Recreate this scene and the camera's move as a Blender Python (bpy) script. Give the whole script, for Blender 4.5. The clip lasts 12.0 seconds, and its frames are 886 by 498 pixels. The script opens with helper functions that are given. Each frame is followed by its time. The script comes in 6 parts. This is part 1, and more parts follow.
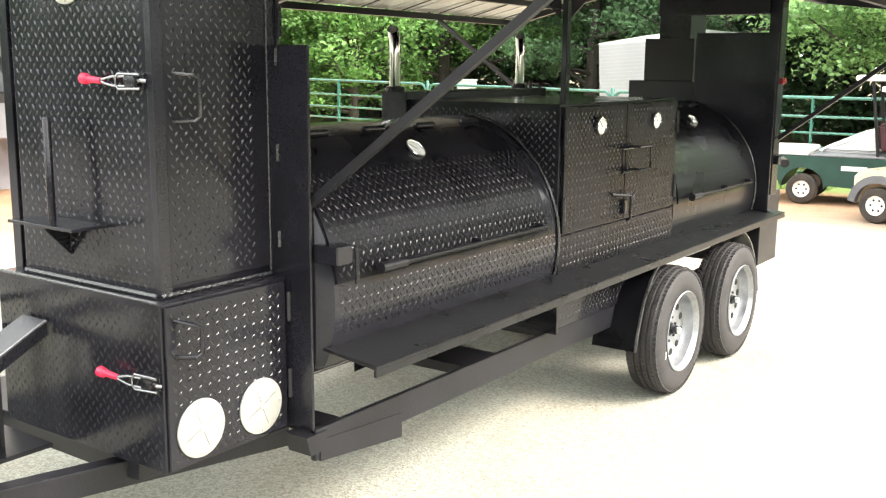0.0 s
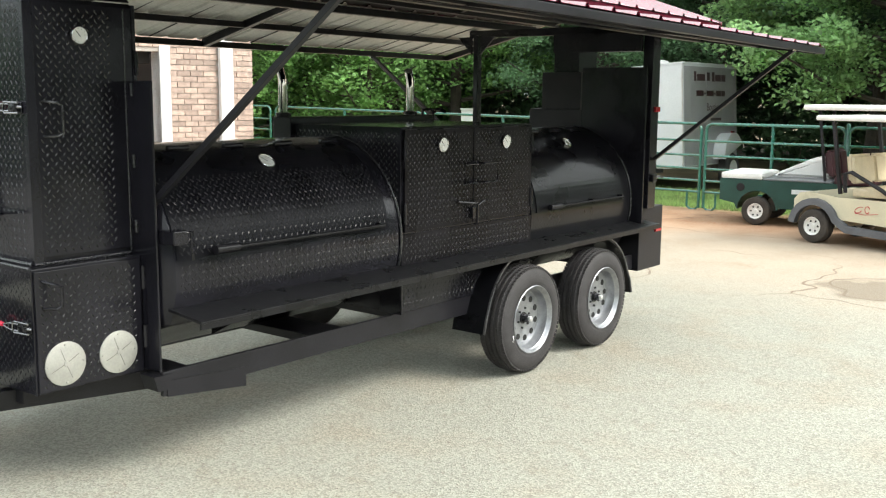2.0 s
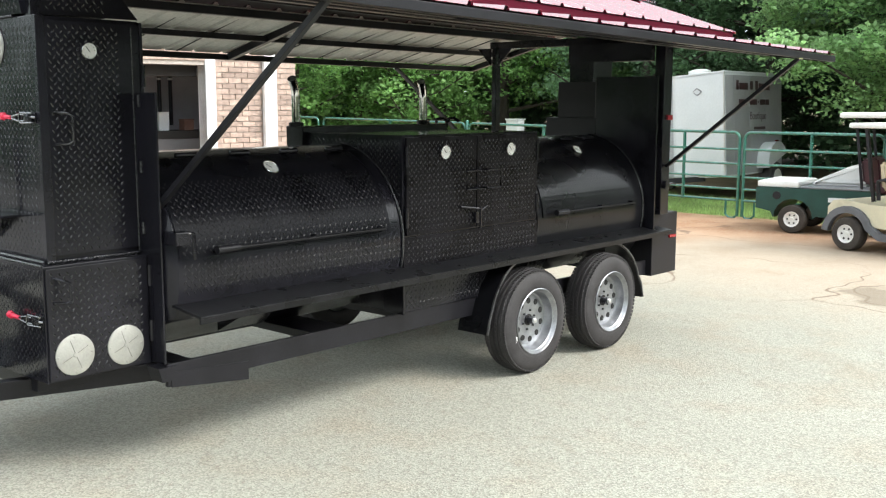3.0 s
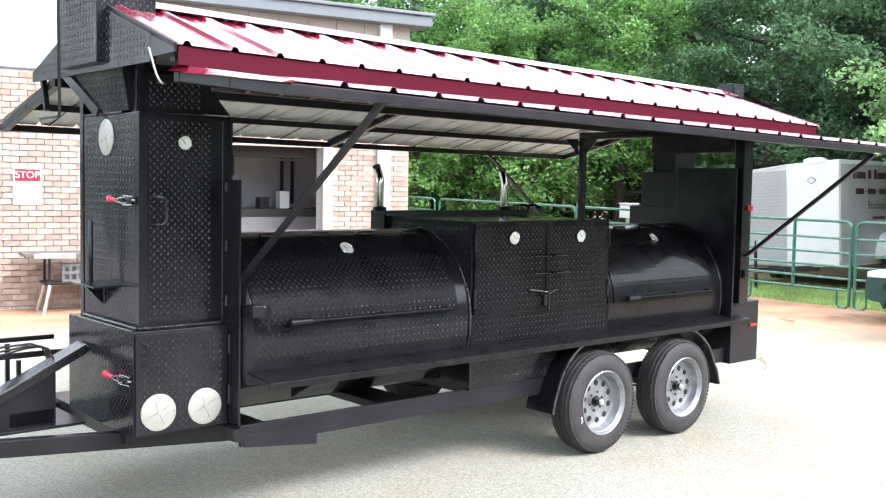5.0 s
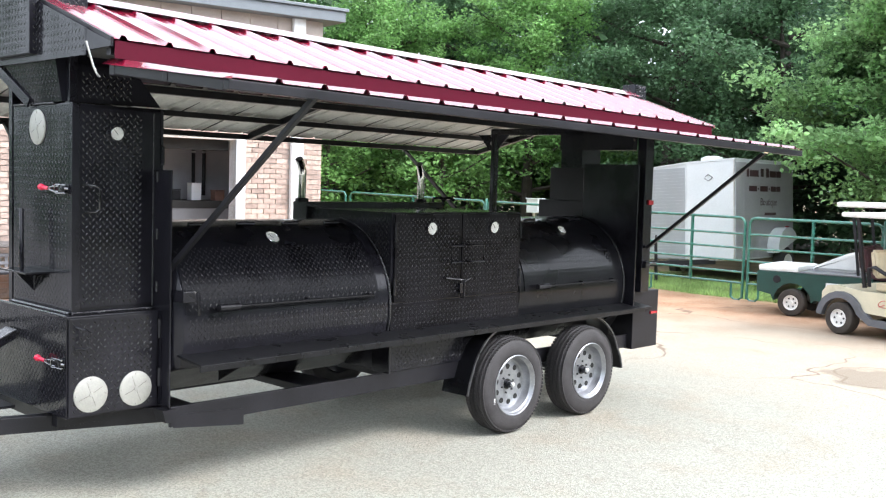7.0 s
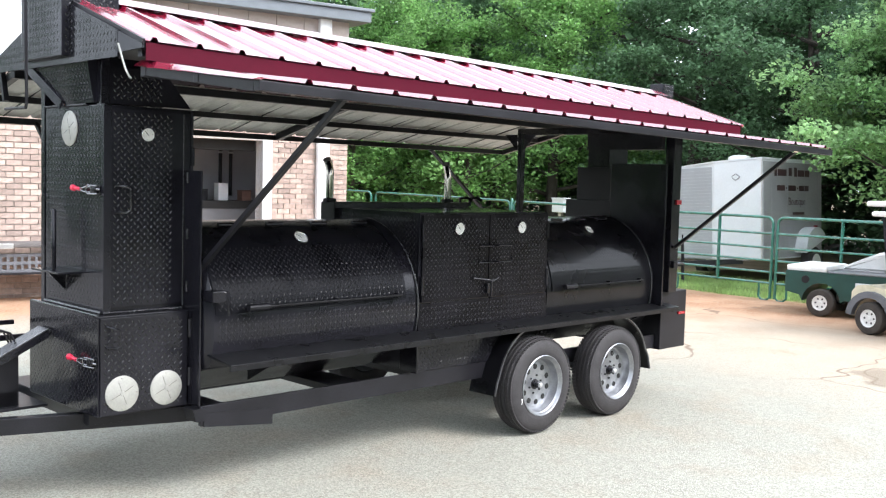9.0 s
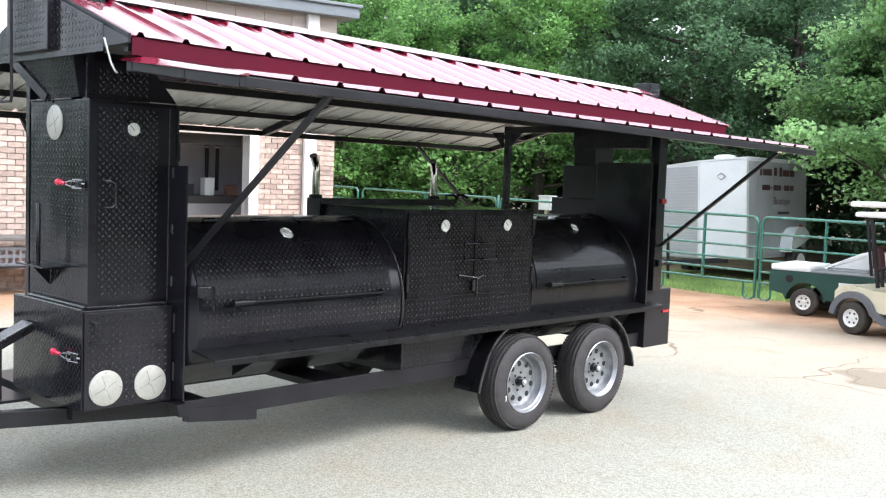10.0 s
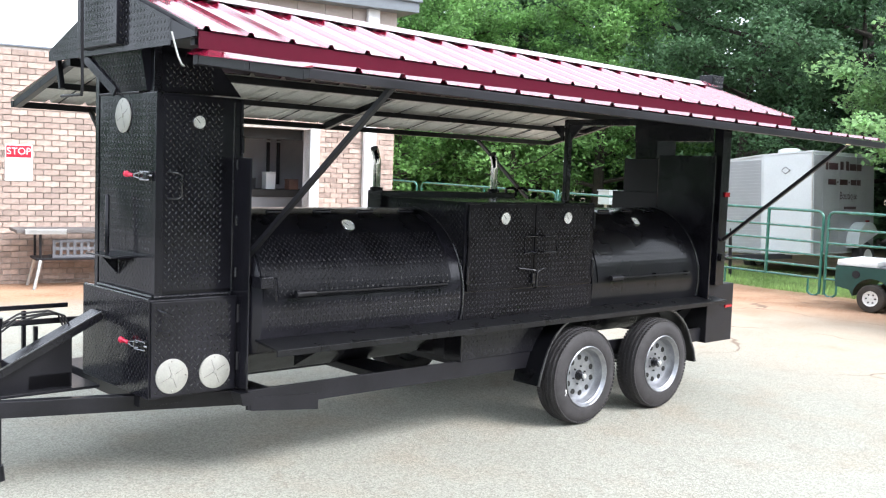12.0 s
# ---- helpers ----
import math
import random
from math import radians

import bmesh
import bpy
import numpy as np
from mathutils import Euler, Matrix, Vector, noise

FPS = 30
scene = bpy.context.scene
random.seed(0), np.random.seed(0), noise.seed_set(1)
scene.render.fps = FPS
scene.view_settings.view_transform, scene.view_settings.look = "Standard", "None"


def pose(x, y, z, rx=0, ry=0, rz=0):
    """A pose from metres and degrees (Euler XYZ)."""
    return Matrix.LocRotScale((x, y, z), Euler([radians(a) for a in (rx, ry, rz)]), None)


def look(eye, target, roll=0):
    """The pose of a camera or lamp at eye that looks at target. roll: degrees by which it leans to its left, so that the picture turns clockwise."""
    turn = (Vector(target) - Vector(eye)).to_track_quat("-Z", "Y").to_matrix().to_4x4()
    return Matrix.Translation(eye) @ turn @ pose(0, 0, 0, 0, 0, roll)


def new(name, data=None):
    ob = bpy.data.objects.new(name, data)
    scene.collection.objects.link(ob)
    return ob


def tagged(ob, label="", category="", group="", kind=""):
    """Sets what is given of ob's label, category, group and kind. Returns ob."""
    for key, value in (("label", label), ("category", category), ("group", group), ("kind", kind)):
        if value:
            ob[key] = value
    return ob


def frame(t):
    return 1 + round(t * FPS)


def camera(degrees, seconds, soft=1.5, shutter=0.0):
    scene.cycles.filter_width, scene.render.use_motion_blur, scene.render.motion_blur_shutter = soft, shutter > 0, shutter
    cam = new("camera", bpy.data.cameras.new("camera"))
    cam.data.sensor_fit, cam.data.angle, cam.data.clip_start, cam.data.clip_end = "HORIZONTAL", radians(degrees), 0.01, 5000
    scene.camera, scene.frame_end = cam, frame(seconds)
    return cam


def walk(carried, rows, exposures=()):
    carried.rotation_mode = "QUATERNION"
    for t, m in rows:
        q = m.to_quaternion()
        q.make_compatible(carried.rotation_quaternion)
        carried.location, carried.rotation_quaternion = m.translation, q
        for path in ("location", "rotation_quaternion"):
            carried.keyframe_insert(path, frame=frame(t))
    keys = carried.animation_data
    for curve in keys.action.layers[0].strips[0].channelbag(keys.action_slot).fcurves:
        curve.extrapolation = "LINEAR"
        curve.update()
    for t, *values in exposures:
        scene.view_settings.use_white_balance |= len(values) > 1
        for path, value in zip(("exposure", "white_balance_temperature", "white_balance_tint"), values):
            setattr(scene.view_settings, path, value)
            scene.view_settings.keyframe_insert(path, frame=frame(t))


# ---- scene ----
cam = camera(47.4, 12.0, soft=1.22)
PATH = [
    (0, (-4.859, -1.96, 1.732), (-3.255, -0.821, 1.371), 0.5),
    (0.5, (-4.939, -2.343, 1.757), (-3.385, -1.135, 1.406), 1.7),
    (1, (-4.964, -2.685, 1.758), (-3.415, -1.464, 1.43), -1.1),
    (1.5, (-5.09, -3.027, 1.722), (-3.499, -1.851, 1.428), 4.0),
    (2, (-5.096, -3.36, 1.745), (-3.544, -2.136, 1.44), 0.5),
    (2.5, (-5.066, -3.667, 1.726), (-3.551, -2.391, 1.448), 1.5),
    (2.7, (-5.055, -3.709, 1.727), (-3.568, -2.404, 1.435), 0.5),
    (4.3, (-5.16, -4.132, 1.8), (-3.759, -2.715, 1.63), 1.4),
    (4.5, (-5.111, -4.178, 1.8), (-3.734, -2.734, 1.664), 2.1),
    (5, (-5.065, -4.265, 1.791), (-3.757, -2.757, 1.66), 1.1),
    (5.5, (-5.136, -4.284, 1.797), (-3.797, -2.806, 1.649), 0.1),
    (6, (-5.274, -4.385, 1.793), (-3.864, -2.973, 1.666), 1.1),
    (6.5, (-5.343, -4.456, 1.781), (-3.89, -3.088, 1.651), 1.0),
    (7, (-5.332, -4.431, 1.778), (-3.89, -3.051, 1.641), 1.7),
    (9, (-5.348, -4.417, 1.78), (-3.94, -3.003, 1.641), 1.6),
    (9.5, (-5.346, -4.419, 1.786), (-3.934, -3.01, 1.644), 1.7),
    (10, (-5.353, -4.435, 1.785), (-3.927, -3.04, 1.64), 2.1),
    (10.5, (-5.361, -4.441, 1.786), (-3.926, -3.056, 1.642), 1.8),
    (11, (-5.373, -4.443, 1.784), (-3.932, -3.063, 1.645), 2.0),
    (11.5, (-5.382, -4.448, 1.78), (-3.956, -3.053, 1.635), 2.0),
    (12, (-5.369, -4.43, 1.769), (-4.026, -2.957, 1.61), 2.1),
]
walk(cam, [(t, look(eye, target, roll)) for t, eye, target, roll in PATH],
     exposures=((0, 2.41, 7180, 10), (0.7, 1.94, 6980, 11), (1.5, 1.46, 6880, 8), (2.0, 1.26, 6760, 6), (2.7, 1.24, 6600, 7), (4.3, 1.52, 6480, 10),
                (5, 1.77, 6260, 13), (5.5, 1.83, 6260, 13), (6.5, 1.57, 6220, 13), (9, 1.43, 6200, 13), (12, 1.45, 6160, 13)))

# ---- sky and light ----
world = bpy.data.worlds.new("overcast_sky")
scene.world = world
world.use_nodes = True
wn, wl = world.node_tree.nodes, world.node_tree.links
wn.clear()
sky = wn.new("ShaderNodeTexSky")
sky.sky_type, sky.sun_disc = "NISHITA", False
sky.sun_elevation, sky.sun_rotation = radians(44), radians(158)
sky.air_density, sky.dust_density, sky.ozone_density = 1.0, 6.0, 1.0
veil = wn.new("ShaderNodeHueSaturation")
veil.inputs["Saturation"].default_value = 0.2
back = wn.new("ShaderNodeBackground")
back.inputs["Strength"].default_value = 0.15
wout = wn.new("ShaderNodeOutputWorld")
wl.new(sky.outputs[0], veil.inputs["Color"])
cloud = wn.new("ShaderNodeMix")
cloud.data_type, cloud.inputs[0].default_value, cloud.inputs[7].default_value = "RGBA", 0.6, (7.3, 8.0, 8.6, 1)
wl.new(veil.outputs[0], cloud.inputs[6])
wl.new(cloud.outputs[2], back.inputs["Color"])
wl.new(back.outputs[0], wout.inputs["Surface"])
sun = new("sun", bpy.data.lights.new("sun", "SUN"))
sun.data.energy, sun.data.angle, sun.data.color = 1.5, radians(30), (1.0, 0.98, 0.95)
sun.matrix_world = look((4.4, -10.8, 11.3), (0, 0, 0))
scene.view_settings.exposure = 1.42


# ---- materials ----
def material(name, base, rough=0.5, metal=0.0, vary=0.15, scale=6.0, grain=80.0, bump=0.0, coat=0.0,
             spec=0.5, second=None, island=False, piece=0.0, rough_vary=0.1, translucent=0.0, wave=0.0, coat_rough=0.12):
    """A surface with broad stains, fine grain, uneven gloss and slight relief."""
    m = bpy.data.materials.new(name)
    m.use_nodes = True
    n, l = m.node_tree.nodes, m.node_tree.links
    p = n["Principled BSDF"]
    co = n.new("ShaderNodeTexCoord")
    broad, fine = n.new("ShaderNodeTexNoise"), n.new("ShaderNodeTexNoise")
    broad.inputs["Scale"].default_value, broad.inputs["Detail"].default_value = scale, 5
    fine.inputs["Scale"].default_value, fine.inputs["Detail"].default_value = grain, 3
    l.new(co.outputs["Object"], broad.inputs["Vector"])
    l.new(co.outputs["Object"], fine.inputs["Vector"])
    dark = [c * (1 - vary) for c in base]
    light = [min(1, c * (1 + vary)) for c in base] if second is None else second
    ramp = n.new("ShaderNodeValToRGB")
    ramp.color_ramp.elements[0].position, ramp.color_ramp.elements[1].position = 0.32, 0.7
    ramp.color_ramp.elements[0].color, ramp.color_ramp.elements[1].color = (*dark, 1), (*light, 1)
    l.new(broad.outputs["Fac"], ramp.inputs["Fac"])
    mul = n.new("ShaderNodeMix")
    mul.data_type, mul.blend_type = "RGBA", "MULTIPLY"
    mul.inputs[0].default_value = min(1.0, vary * 2.5)
    l.new(ramp.outputs["Color"], mul.inputs[6])
    fr = n.new("ShaderNodeMapRange")
    fr.inputs["From Min"].default_value, fr.inputs["From Max"].default_value = 0.3, 0.7
    fr.inputs["To Min"].default_value, fr.inputs["To Max"].default_value = 0.6, 1.15
    l.new(fine.outputs["Fac"], fr.inputs["Value"])
    l.new(fr.outputs[0], mul.inputs[7])
    colour = mul.outputs[2]
    if piece or island:
        src = n.new("ShaderNodeNewGeometry").outputs["Random Per Island"] if island else n.new("ShaderNodeObjectInfo").outputs["Random"]
        hs = n.new("ShaderNodeHueSaturation")
        pr = n.new("ShaderNodeMapRange")
        pr.inputs["To Min"].default_value, pr.inputs["To Max"].default_value = 1 - piece, 1 + piece
        l.new(src, pr.inputs["Value"])
        l.new(pr.outputs[0], hs.inputs["Value"])
        l.new(colour, hs.inputs["Color"])
        colour = hs.outputs[0]
    l.new(colour, p.inputs["Base Color"])
    rr = n.new("ShaderNodeMapRange")
    rr.inputs["To Min"].default_value, rr.inputs["To Max"].default_value = max(0.02, rough - rough_vary), min(1, rough + rough_vary)
    l.new(broad.outputs["Fac"], rr.inputs["Value"])
    l.new(rr.outputs[0], p.inputs["Roughness"])
    p.inputs["Metallic"].default_value = metal
    p.inputs["Specular IOR Level"].default_value = spec
    p.inputs["Coat Weight"].default_value, p.inputs["Coat Roughness"].default_value = coat, coat_rough
    p.inputs["Coat IOR"].default_value = 1.5 if coat < 1 else 3.8
    if bump:
        b = n.new("ShaderNodeBump")
        b.inputs["Strength"].default_value, b.inputs["Distance"].default_value = bump, 0.004
        l.new(fine.outputs["Fac"], b.inputs["Height"])
        l.new(b.outputs[0], p.inputs["Normal"])
        if wave:
            # Sheet steel is never quite flat.
            w, wb = n.new("ShaderNodeTexNoise"), n.new("ShaderNodeBump")
            w.inputs["Scale"].default_value, w.inputs["Detail"].default_value = 3.2, 1
            l.new(co.outputs["Object"], w.inputs["Vector"])
            wb.inputs["Strength"].default_value, wb.inputs["Distance"].default_value = wave, 0.02
            l.new(w.outputs["Fac"], wb.inputs["Height"])
            l.new(wb.outputs[0], b.inputs["Normal"])
    if translucent:
        t, mix = n.new("ShaderNodeBsdfTranslucent"), n.new("ShaderNodeMixShader")
        l.new(colour, t.inputs["Color"])
        mix.inputs[0].default_value = translucent
        l.new(p.outputs[0], mix.inputs[1])
        l.new(t.outputs[0], mix.inputs[2])
        l.new(mix.outputs[0], n["Material Output"].inputs["Surface"])
    return m


BLACK = material("black_gloss_paint", (0.013, 0.0125, 0.017), 0.2, vary=0.3, scale=3, grain=220, bump=0.05, rough_vary=0.08, wave=0.5, spec=0.4)
PLATE = material("black_painted_tread_plate", (0.0135, 0.013, 0.0175), 0.15, vary=0.3, scale=4, grain=260, bump=0.04, rough_vary=0.06, wave=0.5, spec=0.3)
GLOSS = material("high_gloss_black_enamel", (0.007, 0.007, 0.009), 0.28, vary=0.3, scale=3, grain=220, bump=0.03, rough_vary=0.05, wave=0.25, coat=0.28, coat_rough=0.07, spec=0.14)
RAISED = material("glossy_raised_tread", (0.015, 0.015, 0.017), 0.24, vary=0.3, scale=5, grain=200, rough_vary=0.06, coat=0.22, coat_rough=0.2)
RAISEDDULL = material("dull_raised_tread", (0.0115, 0.011, 0.013), 0.3, vary=0.3, scale=5, grain=200, rough_vary=0.06, coat=0.08, coat_rough=0.2, spec=0.35)
SATIN = material("black_satin_paint", (0.0135, 0.013, 0.0165), 0.38, vary=0.3, scale=5, grain=150, bump=0.1, spec=0.32)
SHELF = material("worn_black_shelf_plate", (0.010, 0.010, 0.0115), 0.3, vary=0.4, scale=7, grain=90, bump=0.12, rough_vary=0.14, spec=0.25)
WELD = material("painted_weld_bead", (0.03, 0.03, 0.034), 0.14, vary=0.4, scale=90, grain=300, bump=0.6, coat=0.7)
RED = material("crimson_painted_sheet_metal", (0.26, 0.006, 0.034), 0.22, vary=0.06, scale=2, grain=60, rough_vary=0.04, spec=0.6, coat=1.0, coat_rough=0.12)
# Roof crimson at about a quarter strength: the eave's shade is in the colour.
REDSHADE = material("shaded_crimson_satin", (0.062, 0.0012, 0.0105), 0.5, vary=0.08, scale=2, grain=60, rough_vary=0.05, spec=0.12)
ROOFUNDER = material("dull_grey_sheet_underside", (0.1, 0.098, 0.095), 0.6, vary=0.2, scale=3, grain=40)
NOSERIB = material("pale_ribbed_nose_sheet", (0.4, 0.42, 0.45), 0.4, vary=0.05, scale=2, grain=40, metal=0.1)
UNDER = material("white_primed_sheet_metal", (0.62, 0.6, 0.56), 0.5, vary=0.14, scale=3, grain=40)
TYRE = material("black_tyre_rubber", (0.038, 0.035, 0.037), 0.68, vary=0.3, scale=12, grain=200, bump=0.25)
RIM = material("galvanised_wheel_steel", (0.35, 0.36, 0.38), 0.38, metal=0.8, vary=0.16, scale=18, grain=160, bump=0.05)
HOLE = material("dark_wheel_opening", (0.01, 0.01, 0.01), 0.8)
CHROME = material("polished_chrome", (0.8, 0.8, 0.8), 0.1, metal=1.0, vary=0.05, rough_vary=0.04)
LATCH = material("dark_plated_latch_steel", (0.28, 0.28, 0.29), 0.25, metal=1.0, vary=0.15, rough_vary=0.1)
LATCHBODY = material("black_oxide_latch_body", (0.05, 0.05, 0.055), 0.25, metal=0.8, vary=0.2, rough_vary=0.1)
PULL = material("rubbed_black_pull_steel", (0.02, 0.02, 0.022), 0.2, vary=0.3, scale=30, grain=120, coat=0.4, coat_rough=0.1)
LIDPLATE = material("black_lid_tread_plate", (0.009, 0.009, 0.012), 0.28, vary=0.3, scale=4, grain=260, bump=0.05, rough_vary=0.08, wave=0.5, spec=0.1)
DULLPLATE = material("dull_black_tread_plate", (0.0095, 0.009, 0.0115), 0.28, vary=0.3, scale=4, grain=260, bump=0.06, rough_vary=0.08, spec=0.11)
BRIGHTEDGE = material("bright_edge_steel", (0.16, 0.16, 0.165), 0.3, vary=0.4, scale=9, grain=120, metal=0.7, rough_vary=0.1)
DULLSTEEL = material("dull_black_handle_paint", (0.009, 0.009, 0.0105), 0.45, vary=0.3, scale=20, grain=150, spec=0.2)
DIAL = material("white_gauge_face", (0.75, 0.75, 0.72), 0.35, vary=0.06, scale=40)
VENT = material("brushed_stainless_plate", (0.4, 0.395, 0.36), 0.45, metal=0.25, vary=0.1, scale=14, grain=120)
REDGRIP = material("red_rubber_grip", (0.75, 0.02, 0.07), 0.35, vary=0.1)
REDLENS = material("red_lamp_lens", (0.3, 0.006, 0.014), 0.12, vary=0.1, coat=0.6)
BRICK = material("buff_brick", (0.40, 0.305, 0.258), 0.85, vary=0.2, scale=14, grain=120, bump=0.35, piece=0.26)
BRICKS = material("buff_brick_field", (0.40, 0.305, 0.258), 0.85, vary=0.2, scale=14, grain=120, bump=0.35, island=True, piece=0.26)
MORTAR = material("grey_mortar", (0.41, 0.37, 0.335), 0.95, vary=0.12, scale=20, grain=200, bump=0.4)
SIDING = material("grey_pink_siding_panel", (0.46, 0.40, 0.37), 0.6, vary=0.08, scale=2, grain=40)
WHITESIDE = material("white_painted_siding", (0.8, 0.82, 0.83), 0.5, vary=0.04, scale=2, grain=40)
TRIM = material("white_painted_trim", (0.74, 0.75, 0.76), 0.45, vary=0.06, scale=4, grain=60)
FASCIA = material("slate_grey_fascia", (0.13, 0.15, 0.17), 0.45, vary=0.1, scale=4, grain=60)
PLASTER = material("interior_grey_wall", (0.34, 0.34, 0.365), 0.8, vary=0.1, scale=3, grain=60)
# Near-black: the bay's inner shade is put into this colour.
BAYSHADE = material("bay_shade_black", (0.03, 0.03, 0.03), 0.9, vary=0.2)
GATE = material("green_painted_gate_tube", (0.03, 0.16, 0.12), 0.25, vary=0.2, scale=10, grain=120, coat=0.9, coat_rough=0.2)
ALUM = material("pale_trailer_sheet", (0.66, 0.69, 0.71), 0.35, vary=0.05, scale=2, grain=40, metal=0.1)
ALUMGREY = material("grey_trailer_sheet", (0.19, 0.195, 0.21), 0.4, vary=0.05, scale=2, grain=40, metal=0.1)
# White sheet greyed: the side's shade is put into the colour.
SIDESHADE = material("shaded_white_trailer_side", (0.33, 0.335, 0.35), 0.4, vary=0.1, scale=2, grain=40, metal=0.1)
LETTER = material("maroon_lettering", (0.045, 0.018, 0.02), 0.5, vary=0.1)
CARTGREEN = material("dark_green_cart_panel", (0.01, 0.055, 0.045), 0.4, vary=0.15, scale=6, grain=80)
CARTCREAM = material("cream_cart_panel", (0.62, 0.57, 0.42), 0.3, vary=0.06, scale=4, grain=60, coat=0.3)
CARTWHITE = material("white_moulded_plastic", (0.78, 0.78, 0.76), 0.42, vary=0.06, scale=4, grain=60)
CARTGREY = material("grey_fender_plastic", (0.12, 0.125, 0.14), 0.55, vary=0.15, scale=8, grain=80)
CUSHION = material("tan_vinyl_cushion", (0.55, 0.47, 0.33), 0.5, vary=0.1, scale=9, grain=90, bump=0.15)
DARKSEAT = material("dark_maroon_seat_back", (0.05, 0.012, 0.018), 0.5, vary=0.2)
MUDTYRE = material("mud_stained_tyre", (0.05, 0.042, 0.036), 0.85, vary=0.3, scale=10, grain=150, bump=0.3)
WOODGREY = material("weathered_bench_wood", (0.13, 0.12, 0.115), 0.75, vary=0.25, scale=5, grain=70, bump=0.3)
CARTON = material("brown_carton", (0.22, 0.12, 0.09), 0.7, vary=0.2)
ZINC = material("zinc_tube", (0.65, 0.65, 0.64), 0.35, metal=0.8, vary=0.1)
BARK = material("grey_brown_bark", (0.05, 0.042, 0.034), 0.95, vary=0.3, scale=6, grain=40, bump=0.9)
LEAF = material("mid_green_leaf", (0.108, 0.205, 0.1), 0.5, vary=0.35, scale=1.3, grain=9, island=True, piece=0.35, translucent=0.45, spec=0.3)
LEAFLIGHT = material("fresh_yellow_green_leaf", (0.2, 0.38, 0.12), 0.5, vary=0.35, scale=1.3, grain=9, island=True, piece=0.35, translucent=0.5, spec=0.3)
# Leaf green darkened for the deep rows: their shade is in the colour.
LEAFSHADE = material("shaded_green_leaf", (0.07, 0.14, 0.085), 0.55, vary=0.35, scale=1.0, grain=9, island=True, piece=0.35, translucent=0.4, spec=0.3)
# Leaf green brightened for two front trees: sunlight put into the colour.
LEAFSUN = material("sunlit_mid_green_leaf", (0.27, 0.45, 0.19), 0.5, vary=0.35, scale=1.3, grain=9, island=True, piece=0.35, translucent=0.5, spec=0.3)
GRASS = material("bright_lawn_grass", (0.34, 0.5, 0.17), 0.6, vary=0.25, scale=1.5, grain=20, island=True, piece=0.3, translucent=0.3)
SIGNRED = material("sign_red_enamel", (0.55, 0.01, 0.03), 0.35, vary=0.05)
SIGNWHITE = material("sign_white_enamel", (0.82, 0.82, 0.8), 0.35, vary=0.04)
BEIGE = material("beige_plastic", (0.6, 0.56, 0.45), 0.5, vary=0.1)


